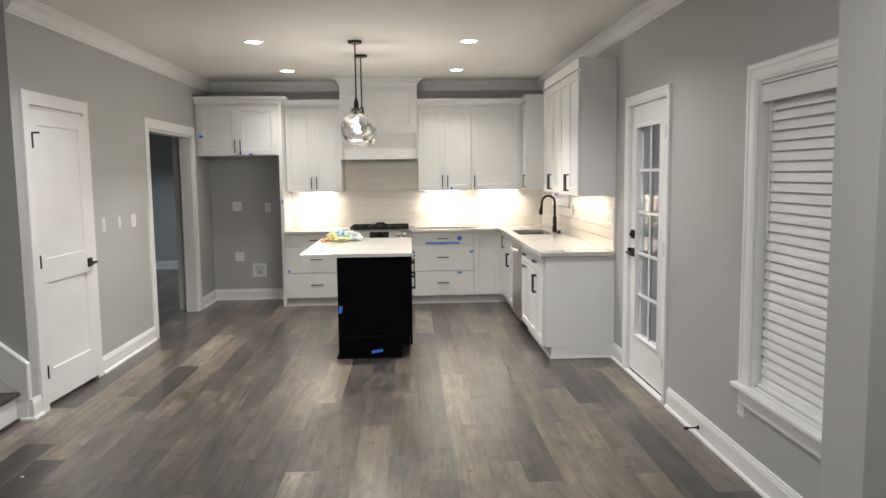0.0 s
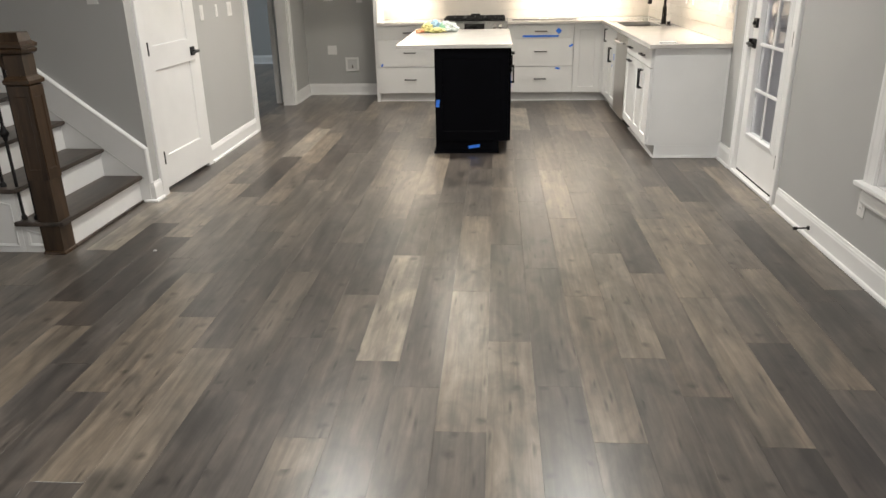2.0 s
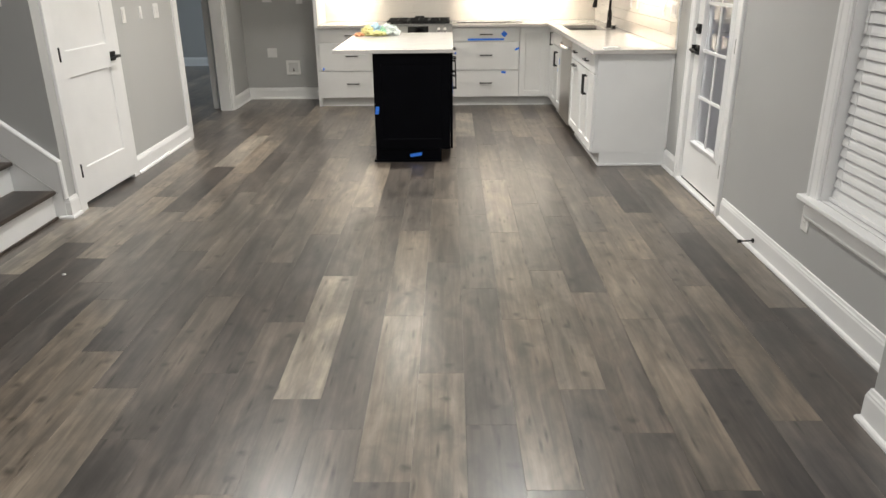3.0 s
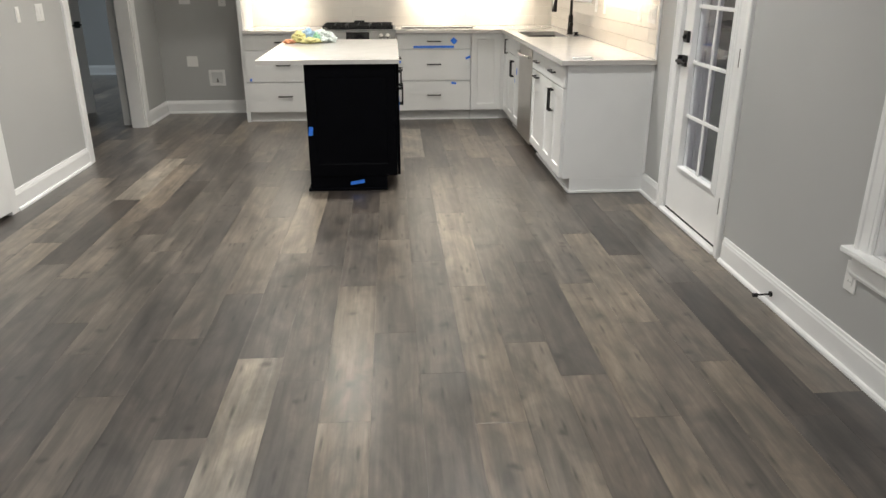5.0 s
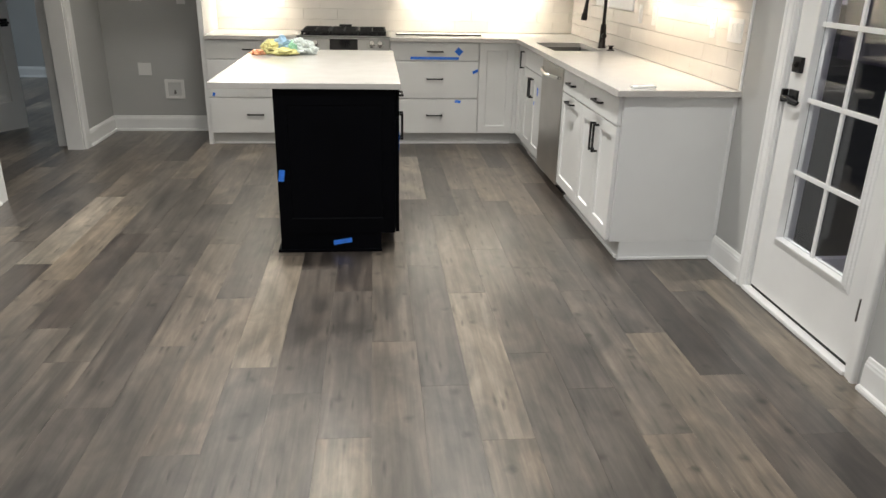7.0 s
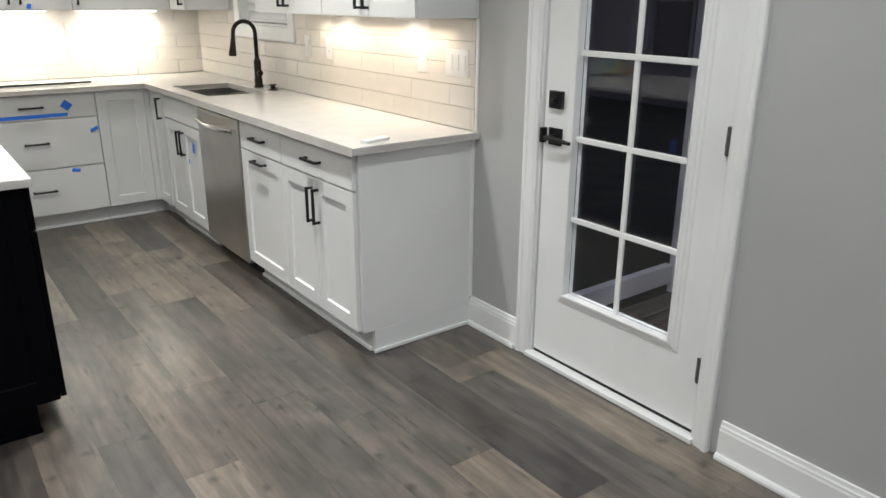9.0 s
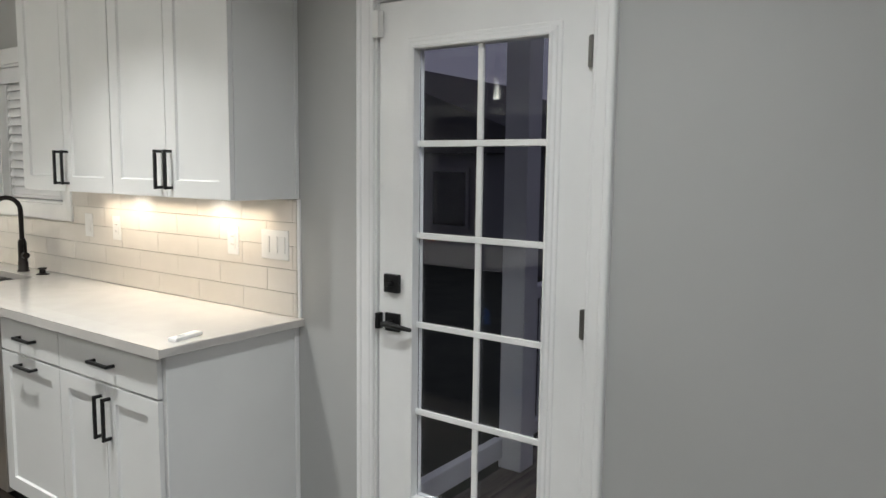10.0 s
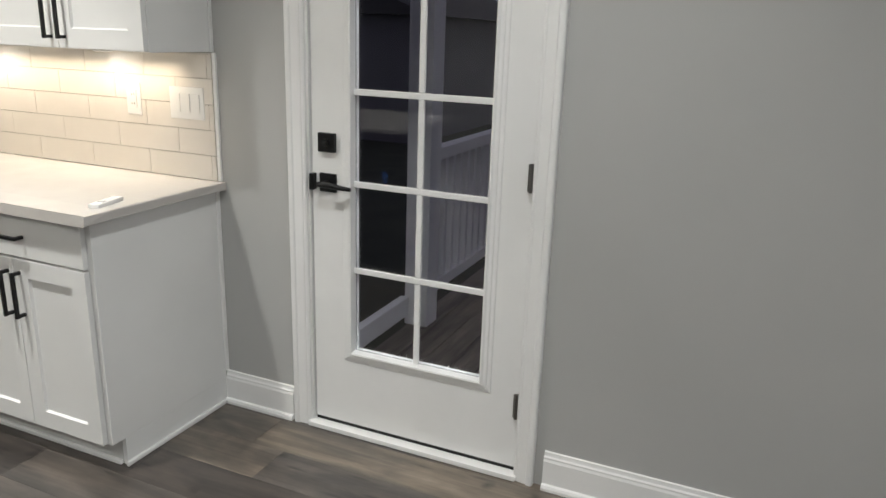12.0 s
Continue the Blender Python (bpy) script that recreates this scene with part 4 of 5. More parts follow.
for y0_, y1_ in ((IY0 + 0.004, 7.0135), (7.0155, IY1 - 0.004)):
    m = (y0_ + y1_) / 2
    front(FI, y0_, y1_, 0.727, 0.880, il, NAVY, (m, 0.80, 0.14, False), True)
    front(FI, y0_, m, 0.108, 0.722, il, NAVY, (m - 0.03, 0.62, 0.15, True), False)
    front(FI, m, y1_, 0.108, 0.722, il, NAVY, (m + 0.03, 0.62, 0.15, True), False)
tagged(part("island_top", box(-0.912, 0.044, 6.240, 7.794, CU, CT, 0.003), QUARTZ), "white polished quartz island top with seating overhang", "countertop")

# ---- range ----
rg = thing("range", -0.339, 9.12, 0, "slide-in stainless gas range with black cast-iron grates", "range")
RX0, RX1 = -0.7185, 0.0405
part("body", box(RX0, RX1, 8.835, 9.44, 0.09, 0.900, 0.002), STEEL_H, rg)
part("oven_door", box(RX0 + 0.003, RX1 - 0.003, 8.795, 8.834, 0.27, 0.765, 0.005), STEEL_H, rg)
part("oven_window", box(RX0 + 0.10, RX1 - 0.10, 8.790, 8.7945, 0.36, 0.64, 0.003), BLACKGLASS, rg)
part("drawer", box(RX0 + 0.003, RX1 - 0.003, 8.800, 8.834, 0.095, 0.262, 0.005), STEEL_H, rg)
bm = tube([(RX0 + 0.05, 8.745, 0.725), (RX1 - 0.05, 8.745, 0.725)], 0.013)
for x in (RX0 + 0.08, RX1 - 0.08):
    tube([(x, 8.745, 0.725), (x, 8.800, 0.725)], 0.010, bm)
part("oven_handle", bm, CHROME, rg, smooth=True)
# slanted control panel
bm = bmesh.new()
sec = [(8.790, 0.770), (8.834, 0.770), (8.850, 0.899), (8.842, 0.905), (8.785, 0.800)]
va, vb = [bm.verts.new((RX0, y, z)) for y, z in sec], [bm.verts.new((RX1, y, z)) for y, z in sec]
for i in range(len(sec)):
    j = (i + 1) % len(sec)
    bm.faces.new((va[i], va[j], vb[j], vb[i]))
bm.faces.new(va[::-1])
bm.faces.new(vb)
part("control_panel", rounded(bm, 0.004), STEEL_H, rg)
slope = Matrix.Translation((0, 8.8135, 0.8525)) @ Matrix.Rotation(-math.atan2(0.057, 0.105), 4, "X")   # local: x across, -y out, z up the slope
cxr = (RX0 + RX1) / 2
part("display", box(cxr - 0.115, cxr + 0.115, -0.0035, 0.004, -0.046, 0.046, 0.002, m=slope), BLACKGLASS, rg, "black glass clock display")
for x in (-0.30, -0.232, -0.164, 0.164, 0.232, 0.30):
    if abs(x) < 0.17:
        continue
    bm = lathe([(0, 0.036), (0.018, 0.036), (0.021, 0.031), (0.022, 0.008), (0.027, 0.004), (0.027, 0)], sides=20)
    box(-0.004, 0.004, -0.018, 0.018, 0.034, 0.042, 0.001, bm)
    bm.transform(slope @ Matrix.Translation((cxr + x, 0, 0)) @ Matrix.Rotation(radians(90), 4, "X"))
    part("knob", bm, CHROME, rg, "bright steel burner knob", smooth=True)
part("cooktop", box(RX0 - 0.004, RX1 + 0.004, 8.842, 9.440, 0.9005, 0.918, 0.003), STEEL_H, rg)
part("cooktop_well", box(RX0 + 0.02, RX1 - 0.02, 8.875, 9.40, 0.9185, 0.921, 0.001), BLACKGLASS, rg)
third = (RX1 - RX0 - 0.05) / 3
for k in range(3):
    gx0 = RX0 + 0.025 + third * k + 0.003
    gx1 = gx0 + third - 0.006
    bm = bmesh.new()
    for y in (8.885, 9.385):
        box(gx0, gx1, y - 0.007, y + 0.007, 0.938, 0.955, 0.002, bm)
    for x in (gx0 + 0.007, gx1 - 0.007):
        box(x - 0.007, x + 0.007, 8.8925, 9.3775, 0.938, 0.955, 0.002, bm)
    gm = (gx0 + gx1) / 2
    for y in (9.01, 9.135, 9.26):
        box(gx0 + 0.014, gx1 - 0.014, y - 0.006, y + 0.006, 0.940, 0.957, 0.002, bm)
    box(gm - 0.006, gm + 0.006, 8.893, 9.377, 0.941, 0.958, 0.002, bm)
    for x in (gx0 + 0.01, gx1 - 0.01):
        for y in (8.89, 9.38):
            box(x - 0.008, x + 0.008, y - 0.008, y + 0.008, 0.921, 0.939, 0.001, bm)
    part("grate", bm, IRON, rg)
    for y in ((9.01, 9.26) if k != 1 else (9.135,)):
        part("burner", lathe([(0, 0.936), (0.034, 0.936), (0.038, 0.931), (0.038, 0.926), (0.05, 0.924), (0.05, 0.9212), (0, 0.9212)], m=Matrix.Translation((gm, y, 0))), IRON, rg, smooth=True)
part("griddle_handle", box(cxr - 0.055, cxr + 0.055, 9.32, 9.37, 0.9585, 0.975, 0.005), IRON, rg)

# ---- lights one can see, and two added ceiling lights out of view ----
for cx, cy in CANS_AND_FILL:
    can = thing("ceiling_light", cx, cy, CEILING, "flush round white recessed ceiling light, seen or added as fill, switched on", "ceiling light", "recessed ceiling lights")
    part("trim_ring", lathe([(0.066, CEILING - 0.001), (0.066, CEILING - 0.007), (0.072, CEILING - 0.010), (0.088, CEILING - 0.006), (0.090, CEILING - 0.001)], m=Matrix.Translation((cx, cy, 0)), sides=32), TRIM, can, smooth=True)
    part("lens", lathe([(0, CEILING - 0.006), (0.0655, CEILING - 0.006), (0.0655, CEILING - 0.001), (0, CEILING - 0.001)], m=Matrix.Translation((cx, cy, 0)), sides=32), LED, can, "glowing white lens")
for cy in (6.58, 7.34):
    cx = -0.422
    pl = thing("pendant_light", cx, cy, CEILING, "clear glass globe pendant with black stem over the island", "pendant light", "island pendants")
    T = Matrix.Translation((cx, cy, 0))
    part("canopy", lathe([(0, CEILING - 0.001), (0.062, CEILING - 0.001), (0.062, CEILING - 0.016), (0.056, CEILING - 0.022), (0.010, CEILING - 0.024), (0, CEILING - 0.024)], m=T), BLACK, pl, smooth=True)
    part("stem", tube([(cx, cy, CEILING - 0.022), (cx, cy, 2.235)], 0.0065), BLACK, pl, smooth=True)
    part("socket", lathe([(0, 2.245), (0.012, 2.245), (0.016, 2.225), (0.022, 2.205), (0.024, 2.165), (0.044, 2.160), (0.044, 2.148), (0.022, 2.146), (0.020, 2.085), (0, 2.084)], m=T), BLACK, pl, smooth=True)
    bm = bmesh.new()
    for k in range(3):
        a = 2 * math.pi * k / 3 + 0.4
        tube([(cx + 0.04 * math.cos(a), cy + 0.04 * math.sin(a), 2.154), (cx + 0.062 * math.cos(a), cy + 0.062 * math.sin(a), 2.154)], 0.005, bm, sides=8)
    part("thumbscrews", bm, BLACK, pl)
    R0 = 0.140
    prof = [(0.045, 2.158)] + [(R0 * math.sin(radians(a)), 1.985 + R0 * 1.0 * math.cos(radians(a))) for a in range(20, 181, 8)]
    prof = [(r, h) for r, h in prof if h > 1.868] + [(0.075, 1.867), (0.0, 1.866)]
    bm = lathe(prof, m=T, sides=40)
    bmesh.ops.solidify(bm, geom=bm.faces, thickness=0.0022)
    g = part("globe", bm, GLASS, pl, "clear glass globe", smooth=True)
    g.visible_shadow = False
    bm = lathe([(0.013, 2.085), (0.016, 2.06), (0.029, 2.02), (0.031, 1.995), (0.026, 1.972), (0.014, 1.958), (0, 1.955)], m=T)
    b = part("bulb", bm, FILAMENT, pl, "glowing bulb", smooth=True)

vent = thing("ceiling_vent", 1.06, 8.11, CEILING, "small white slotted ceiling vent", "air vent")
part("frame", slab_with_holes(0.95, 1.17, 8.05, 8.17, 0.006, [(0.965, 1.155, 8.065, 8.155)], Matrix(((1, 0, 0, 0), (0, 0, 1, 0), (0, -1, 0, CEILING - 0.001), (0, 0, 0, 1)))), TRIM, vent)
for k in range(6):
    y = 8.073 + 0.0148 * k
    part("slat", box(0.965, 1.155, y, y + 0.008, CEILING - 0.006, CEILING - 0.002, 0), TRIM, vent)

# lights under the wall cabinets
for x0, x1 in ((-1.34, -0.92), (0.24, 0.68), (0.90, 1.40)):
    w = thing("under_cabinet_light", (x0 + x1) / 2, 9.325, UB - 0.012, "slim glowing light bar under a wall cabinet", "light bar", "under-cabinet lights")
    part("housing", box(x0, x1, 9.295, 9.355, UB - 0.012, UB - 0.001, 0.003), PLATE, w)
    part("lens", box(x0 + 0.01, x1 - 0.01, 9.303, 9.347, UB - 0.0155, UB - 0.0125, 0.001), LEDBAR, w, "glowing lens")
    area_lamp("under_cabinet_lamp", (x0 + x1) / 2, 9.325, UB - 0.018, 2.7 * (x1 - x0) / 0.5, (1.0, 0.86, 0.66), x1 - x0, 0.03, shape="RECTANGLE", aim=((x0 + x1) / 2, 9.36, 0.9))
for y in (6.53, 7.14):
    w = thing("under_cabinet_light", 1.665, y, UB - 0.008, "small round glowing puck light under a wall cabinet", "puck light", "under-cabinet lights")
    T = Matrix.Translation((1.665, y, 0))
    part("housing", lathe([(0, UB + 0.005), (0.034, UB + 0.005), (0.034, UB - 0.006), (0.026, UB - 0.009), (0.026, UB - 0.004), (0, UB - 0.004)], m=T), PLATE, w, smooth=True)
    part("lens", lathe([(0, UB - 0.008), (0.025, UB - 0.008), (0.025, UB - 0.0045), (0, UB - 0.0045)], m=T), LEDBAR, w, "glowing lens")
    area_lamp("puck_lamp", 1.665, y, UB - 0.012, 1.4, (1.0, 0.78, 0.55), 0.60, 0.06, aim=(1.70, y, 0.9), shape="RECTANGLE")

# ---- switch plates and outlets ----


def plate(face, u, w, wide, high, kind, label, category="switch"):
    t = thing("wall_switch" if category == "switch" else "wall_outlet", *(face @ Vector((u, 0, w))), label, category)
    part("plate", box(u - wide / 2, u + wide / 2, -0.006, -0.0005, w - high / 2, w + high / 2, 0.002, m=face), PLATE, t)
    n = {"rocker": 1, "double": 2, "triple": 3, "outlet": 0, "blank": -1}[kind]
    if n > 0:
        for k in range(n):
            c = u + (k - (n - 1) / 2) * 0.046
            part("rocker", box(c - 0.0165, c + 0.0165, -0.0095, -0.0065, w - 0.033, w + 0.033, 0.0015, m=face), PLATE, t)
    elif n == 0:
        part("socket", box(u - 0.0165, u + 0.0165, -0.0085, -0.0065, w - 0.033, w + 0.033, 0.0015, m=face), PLATE, t)
        bm = bmesh.new()
        for dz in (-0.017, 0.017):
            for du in (-0.006, 0.006):
                box(u + du - 0.001, u + du + 0.001, -0.0092, -0.0087, w + dz - 0.004, w + dz + 0.004, 0, bm)
        bm.transform(face)
        part("slots", bm, SHADOWGAP, t)
    return t


FL = face_plus_x(LW)
plate(FL, 6.14, 1.198, 0.072, 0.118, "rocker", "white light switch on the grey wall")
plate(FL, 6.47, 1.198, 0.050, 0.100, "rocker", "slim white wall control on the grey wall")
plate(FL, 6.795, 1.195, 0.116, 0.118, "double", "white double light switch on the grey wall")
FBk = face_minus_y(BW)
plate(FBk, -2.16, 1.20, 0.115, 0.118, "double", "white plate in the refrigerator space")
plate(FBk, -1.775, 1.178, 0.075, 0.118, "outlet", "white outlet in the refrigerator space", "outlet")
plate(FBk, -2.15, 0.556, 0.115, 0.110, "blank", "blank white cover plate in the refrigerator space", "outlet")
ib = thing("water_box", -1.905, BW, 0.38, "white recessed water supply box in the wall", "water box")
part("frame", slab_with_holes(-1.990, -1.820, 0.295, 0.465, 0.010, [(-1.965, -1.845, 0.320, 0.440)], face_minus_y(BW - 0.0105)), PLATE, ib)
part("back", box(-1.964, -1.846, BW - 0.003, BW - 0.0005, 0.321, 0.439, 0), SHADE_GREY, ib)
bm = tube([(-1.90, BW - 0.004, 0.345), (-1.90, BW - 0.030, 0.345)], 0.010)
tube([(-1.90, BW - 0.020, 0.345), (-1.90, BW - 0.020, 0.375)], 0.007, bm)
part("valve", bm, NICKEL, ib, smooth=True)
FRt = face_minus_x(RW - 0.010)
plate(FRt, -6.47, 1.197, 0.072, 0.118, "outlet", "white outlet on the tiled splashback", "outlet")
plate(FRt, -7.36, 1.197, 0.072, 0.118, "outlet", "white outlet on the tiled splashback", "outlet")
plate(FRt, -7.62, 1.197, 0.072, 0.118, "rocker", "white switch on the tiled splashback")
plate(FRt, -6.21, 1.197, 0.160, 0.118, "triple", "white triple switch at the end of the splashback")
FBt = face_minus_y(BW - 0.010)
plate(FBt, -1.02, 1.16, 0.072, 0.118, "outlet", "white outlet on the tiled splashback", "outlet")
plate(FBt, 0.42, 1.16, 0.072, 0.118, "outlet", "white outlet on the tiled splashback", "outlet")
plate(FBt, 1.30, 1.16, 0.072, 0.118, "outlet", "white outlet on the tiled splashback", "outlet")
plate(face_minus_x(RW), -3.695, 0.36, 0.072, 0.118, "outlet", "white outlet below the window sill", "outlet")
plate(face_minus_y(4.86), -2.68, 1.385, 0.075, 0.118, "rocker", "white light switch beside the stairs")

# ---- stairs ----
stairs = thing("staircase", -3.5, 4.2, 0, "white-riser staircase with dark stained wooden treads", "staircase", kind="structure")
GO, RISE, SX, SY0, SY1 = 0.240, 0.193, -2.570, 3.86, 4.838
for i in range(9):
    x, z = SX - GO * i, RISE * i
    part("riser", box(x - 0.02, x, SY0 + 0.02, SY1, z + 0.001, z + RISE - 0.027, 0.001), TRIM, stairs)
    part("tread", box(x - GO - 0.019, x + 0.032, SY0 - 0.028, SY1, z + RISE - 0.026, z + RISE, 0.008), TREAD, stairs, "dark stained wooden tread")
    part("stair_side", box(x - GO, x - 0.0005, SY0, SY0 + 0.019, 0.001, z + RISE - 0.0265, 0.001), TRIM, stairs)
    part("stringer_panel", sweep([(x - GO + 0.03, 0.04), (x - 0.03, 0.04), (x - 0.03, max(0.09, z + 0.10)), (x - GO + 0.03, max(0.12, z + 0.14))], [(0, 0), (0, 0.006), (0.012, 0.003), (0.016, 0)], m=on_wall(face_minus_y(SY0)), closed=True), TRIM, stairs)
part("cove_strip", box(SX + 0.0005, SX + 0.014, SY0 + 0.02, SY1, 0.001, 0.016, 0.004), TREAD, stairs)
bm = bmesh.new()
sec = [(-2.50, 0.001), (-2.50, 0.375), (-4.9, 0.375 + 2.40 * RISE / GO), (-4.9, 0.001 + 2.1 * RISE / GO), (-2.75, 0.001)]
va, vb = [bm.verts.new((x, 4.8395, z)) for x, z in sec], [bm.verts.new((x, 4.8585, z)) for x, z in sec]
for i in range(len(sec)):
    j = (i + 1) % len(sec)
    bm.faces.new((va[i], va[j], vb[j], vb[i]))
bm.faces.new(va[::-1])
bm.faces.new(vb)
part("skirt_board", bm, TRIM, stairs)
s = RISE / GO
bm = sweep([(-4.9, 0.372 + 2.40 * s), (-2.50, 0.372), (-2.50, 0.137)], [(0, 0.0), (0, 0.024), (0.010, 0.028), (0.020, 0.024), (0.026, 0.0)], m=on_wall(face_minus_y(4.8585)))
part("skirt_cap", bm, TRIM, stairs)
# thin raised strip whose grey colour draws the shade of a groove
bm = sweep([(-4.9, 0.170 + 2.40 * s), (-2.53, 0.170)], [(0, 0.0), (0, 0.004), (0.006, 0.004), (0.008, 0.0)], m=on_wall(face_minus_y(4.8393)))
part("skirt_groove_shade", bm, SHADE_GREY, stairs)

rl = thing("stair_railing", -2.625, 3.90, 0, "stained wood newel and rail with black iron balusters", "stair railing")
NX, NY = -2.625, 3.90


def square_post(levels):
    bm = bmesh.new()
    rings = [[bm.verts.new((NX + sx * h * 0.8, NY + sy * h * 0.8, z)) for sx, sy in ((-1, -1), (1, -1), (1, 1), (-1, 1))] for h, z in levels]
    for r0, r1 in zip(rings, rings[1:]):
        for k in range(4):
            bm.faces.new((r0[k], r0[(k + 1) % 4], r1[(k + 1) % 4], r1[k]))
    bm.faces.new(rings[0][::-1])
    bm.faces.new(rings[-1])
    return bm


post = part("newel_post", square_post([(0.074, 0.001), (0.074, 0.96), (0.066, 0.962), (0.066, 1.165)]), NEWEL, rl)
part("sunk_panel", panelled(Matrix.Identity(4), NX - 0.0588, NX + 0.0588, 0.44, 0.955, NY - 0.065, 0.0055, [(NX - 0.034, NX + 0.034, 0.50, 0.90)], 0.005), NEWEL, rl)
part("sunk_panel", panelled(face_plus_x(NX + 0.065), NY - 0.0588, NY + 0.0588, 0.44, 0.955, 0, 0.0055, [(NY - 0.034, NY + 0.034, 0.50, 0.90)], 0.005), NEWEL, rl)
part("collar", square_post([(0.074, 0.9605), (0.090, 0.968), (0.092, 0.985), (0.080, 0.998), (0.070, 1.004), (0.0665, 1.01)]), NEWEL, rl)
part("cap", square_post([(0.0665, 1.118), (0.084, 1.128), (0.088, 1.142), (0.080, 1.150), (0.092, 1.158), (0.092, 1.172), (0.070, 1.186), (0.062, 1.226), (0.058, 1.232)]), NEWEL, rl)
part("shoe_strip", sweep([(NX - 0.060, NY - 0.0595), (NX + 0.0595, NY - 0.0595), (NX + 0.0595, NY + 0.0595)], [(0, 0.001), (-0.014, 0.001), (-0.012, 0.012), (0, 0.018)]), NEWEL, rl)
slope = (Vector((-GO, 0, RISE))).normalized()
p0 = Vector((NX - 0.066, NY, 1.045))
bm = bmesh.new()
prof = [(-0.030, -0.030), (0.030, -0.030), (0.034, -0.005), (0.026, 0.022), (0.012, 0.032), (-0.012, 0.032), (-0.026, 0.022), (-0.034, -0.005)]
r0 = [bm.verts.new(p0 + Vector((0, a, b + 0.02))) for a, b in prof]
r1 = [bm.verts.new(p0 + slope * 2.6 + Vector((0, a, b + 0.02))) for a, b in prof]
for k in range(len(prof)):
    j = (k + 1) % len(prof)
    bm.faces.new((r0[k], r0[j], r1[j], r1[k]))
bm.faces.new(r0[::-1])
bm.faces.new(r1)
part("hand_rail", bm, NEWEL, rl)
BX = [-2.725 - 0.080 * k for k in range(22)]
for k, bx in enumerate(BX):
    step = int((SX - bx) / GO)
    z0 = RISE * (step + 1)
    z1 = 1.045 + (p0.x - bx) * s - 0.02
    bm = box(bx - 0.0065, bx + 0.0065, NY - 0.0065, NY + 0.0065, z0 + 0.001, z1, 0.001)
    part_ob = part("baluster", bm, BLACK, rl)
    part("baluster_shoe", lathe([(0, z0 + 0.028), (0.010, z0 + 0.028), (0.017, z0 + 0.018), (0.019, z0 + 0.0005), (0, z0 + 0.0005)], m=Matrix.Translation((bx, NY, 0)), sides=16), BLACK, part_ob, smooth=True)
    if k % 2 == 1:
        zc = z0 + 0.50
        part("knuckle", lathe([(0.008, zc - 0.045), (0.014, zc - 0.035), (0.014, zc - 0.024), (0.022, zc - 0.012), (0.026, zc), (0.022, zc + 0.012), (0.014, zc + 0.024), (0.014, zc + 0.035), (0.008, zc + 0.045)], m=Matrix.Translation((bx, NY, 0)), sides=16), BLACK, part_ob, smooth=True)

# ---- loose things ----
tagged(part("paper_scrap", box(-2.063, -2.047, 3.890, 3.903, 0.0006, 0.006, 0.001), PLATE), "tiny white scrap lying on the floor", "scrap")
ds = thing("door_stopper", RW - 0.03, 4.206, 0.055, "black baseboard door stopper", "door stopper")
part("rod", tube([(RW - 0.016, 4.206, 0.058), (RW - 0.085, 4.206, 0.055)], 0.0045, sides=10), BLACK, ds, smooth=True)
part("rubber_tip", tube([(RW - 0.084, 4.206, 0.055), (RW - 0.104, 4.206, 0.0545)], 0.010), BLACK, ds, smooth=True)
part("base", tube([(RW - 0.0165, 4.206, 0.058), (RW - 0.024, 4.206, 0.0577)], 0.013), BLACK, ds, smooth=True)

rm = thing("remote_control", 1.262, 6.13, CT, "small white remote control lying on the countertop", "remote control")
turn = Matrix.Translation((1.262, 6.13, CT)) @ Matrix.Rotation(radians(14), 4, "Z")
part("body", box(-0.066, 0.066, -0.019, 0.019, 0.0005, 0.016, 0.005, m=turn), PLATE, rm, smooth=True)
part("button", box(-0.030, -0.012, -0.009, 0.009, 0.0155, 0.018, 0.001, m=turn), SHADE_GREY, rm)

# long slotted trim strip on the back counter
st = thing("shelf_rail", 0.47, 9.10, CT, "long slim white rail with dark edges on the countertop", "rail")
part("strip", box(0.105, 0.838, 9.07, 9.135, CT + 0.0005, CT + 0.012, 0.002), PLATE, st)
for y in (9.066, 9.139):
    part("edge", box(0.100, 0.843, y - 0.003, y + 0.003, CT + 0.0005, CT + 0.0095, 0.001), BRONZE, st)
for k in range(6):
    x = 0.104 + 0.147 * k
    part("cross_bar", box(x - 0.003, x + 0.003, 9.0695, 9.1355, CT + 0.0122, CT + 0.014, 0.001), BRONZE, st)


def tape(face, u, w, length, width, angle, v=-0.0008, group="blue tape marks"):
    m = face @ Matrix.Translation((u, v, w)) @ Matrix.Rotation(radians(angle), 4, "Y")
    own = box(-length / 2, length / 2, -0.0014, 0.0004, -width / 2, width / 2, 0)
    for v in own.verts:
        v.co.x += (0.002 if v.co.z > 0 else -0.001)
    own.transform(m)
    tagged(part("tape_strip", own, TAPE), "strip of blue painter's tape stuck on a cabinet", "tape", group)


tape(FB, 0.42, 0.748, 0.41, 0.022, 0)
tape(FB, 0.625, 0.805, 0.055, 0.05, 40)
tape(FB, 0.770, 0.640, 0.05, 0.022, -25)
tape(FB, 0.625, 0.385, 0.05, 0.022, 8)
tape(FB, -1.43, 0.435, 0.02, 0.03, 10)
tape(FB, 0.075, 0.60, 0.02, 0.025, 20)
tape(face_minus_y(6.272), -0.578, 0.43, 0.03, 0.062, 4)
tape(face_minus_y(6.280), -0.27, 0.058, 0.10, 0.026, -9)
tape(face_plus_x(0.038), 6.335, 0.60, 0.045, 0.10, 6)
tape(FR, -8.02, 0.60, 0.025, 0.06, 5)
tape(FR, -8.12, 0.50, 0.012, 0.03, 0)
tape(face_minus_y(8.865), -1.49, 1.27, 0.02, 0.045, 0)
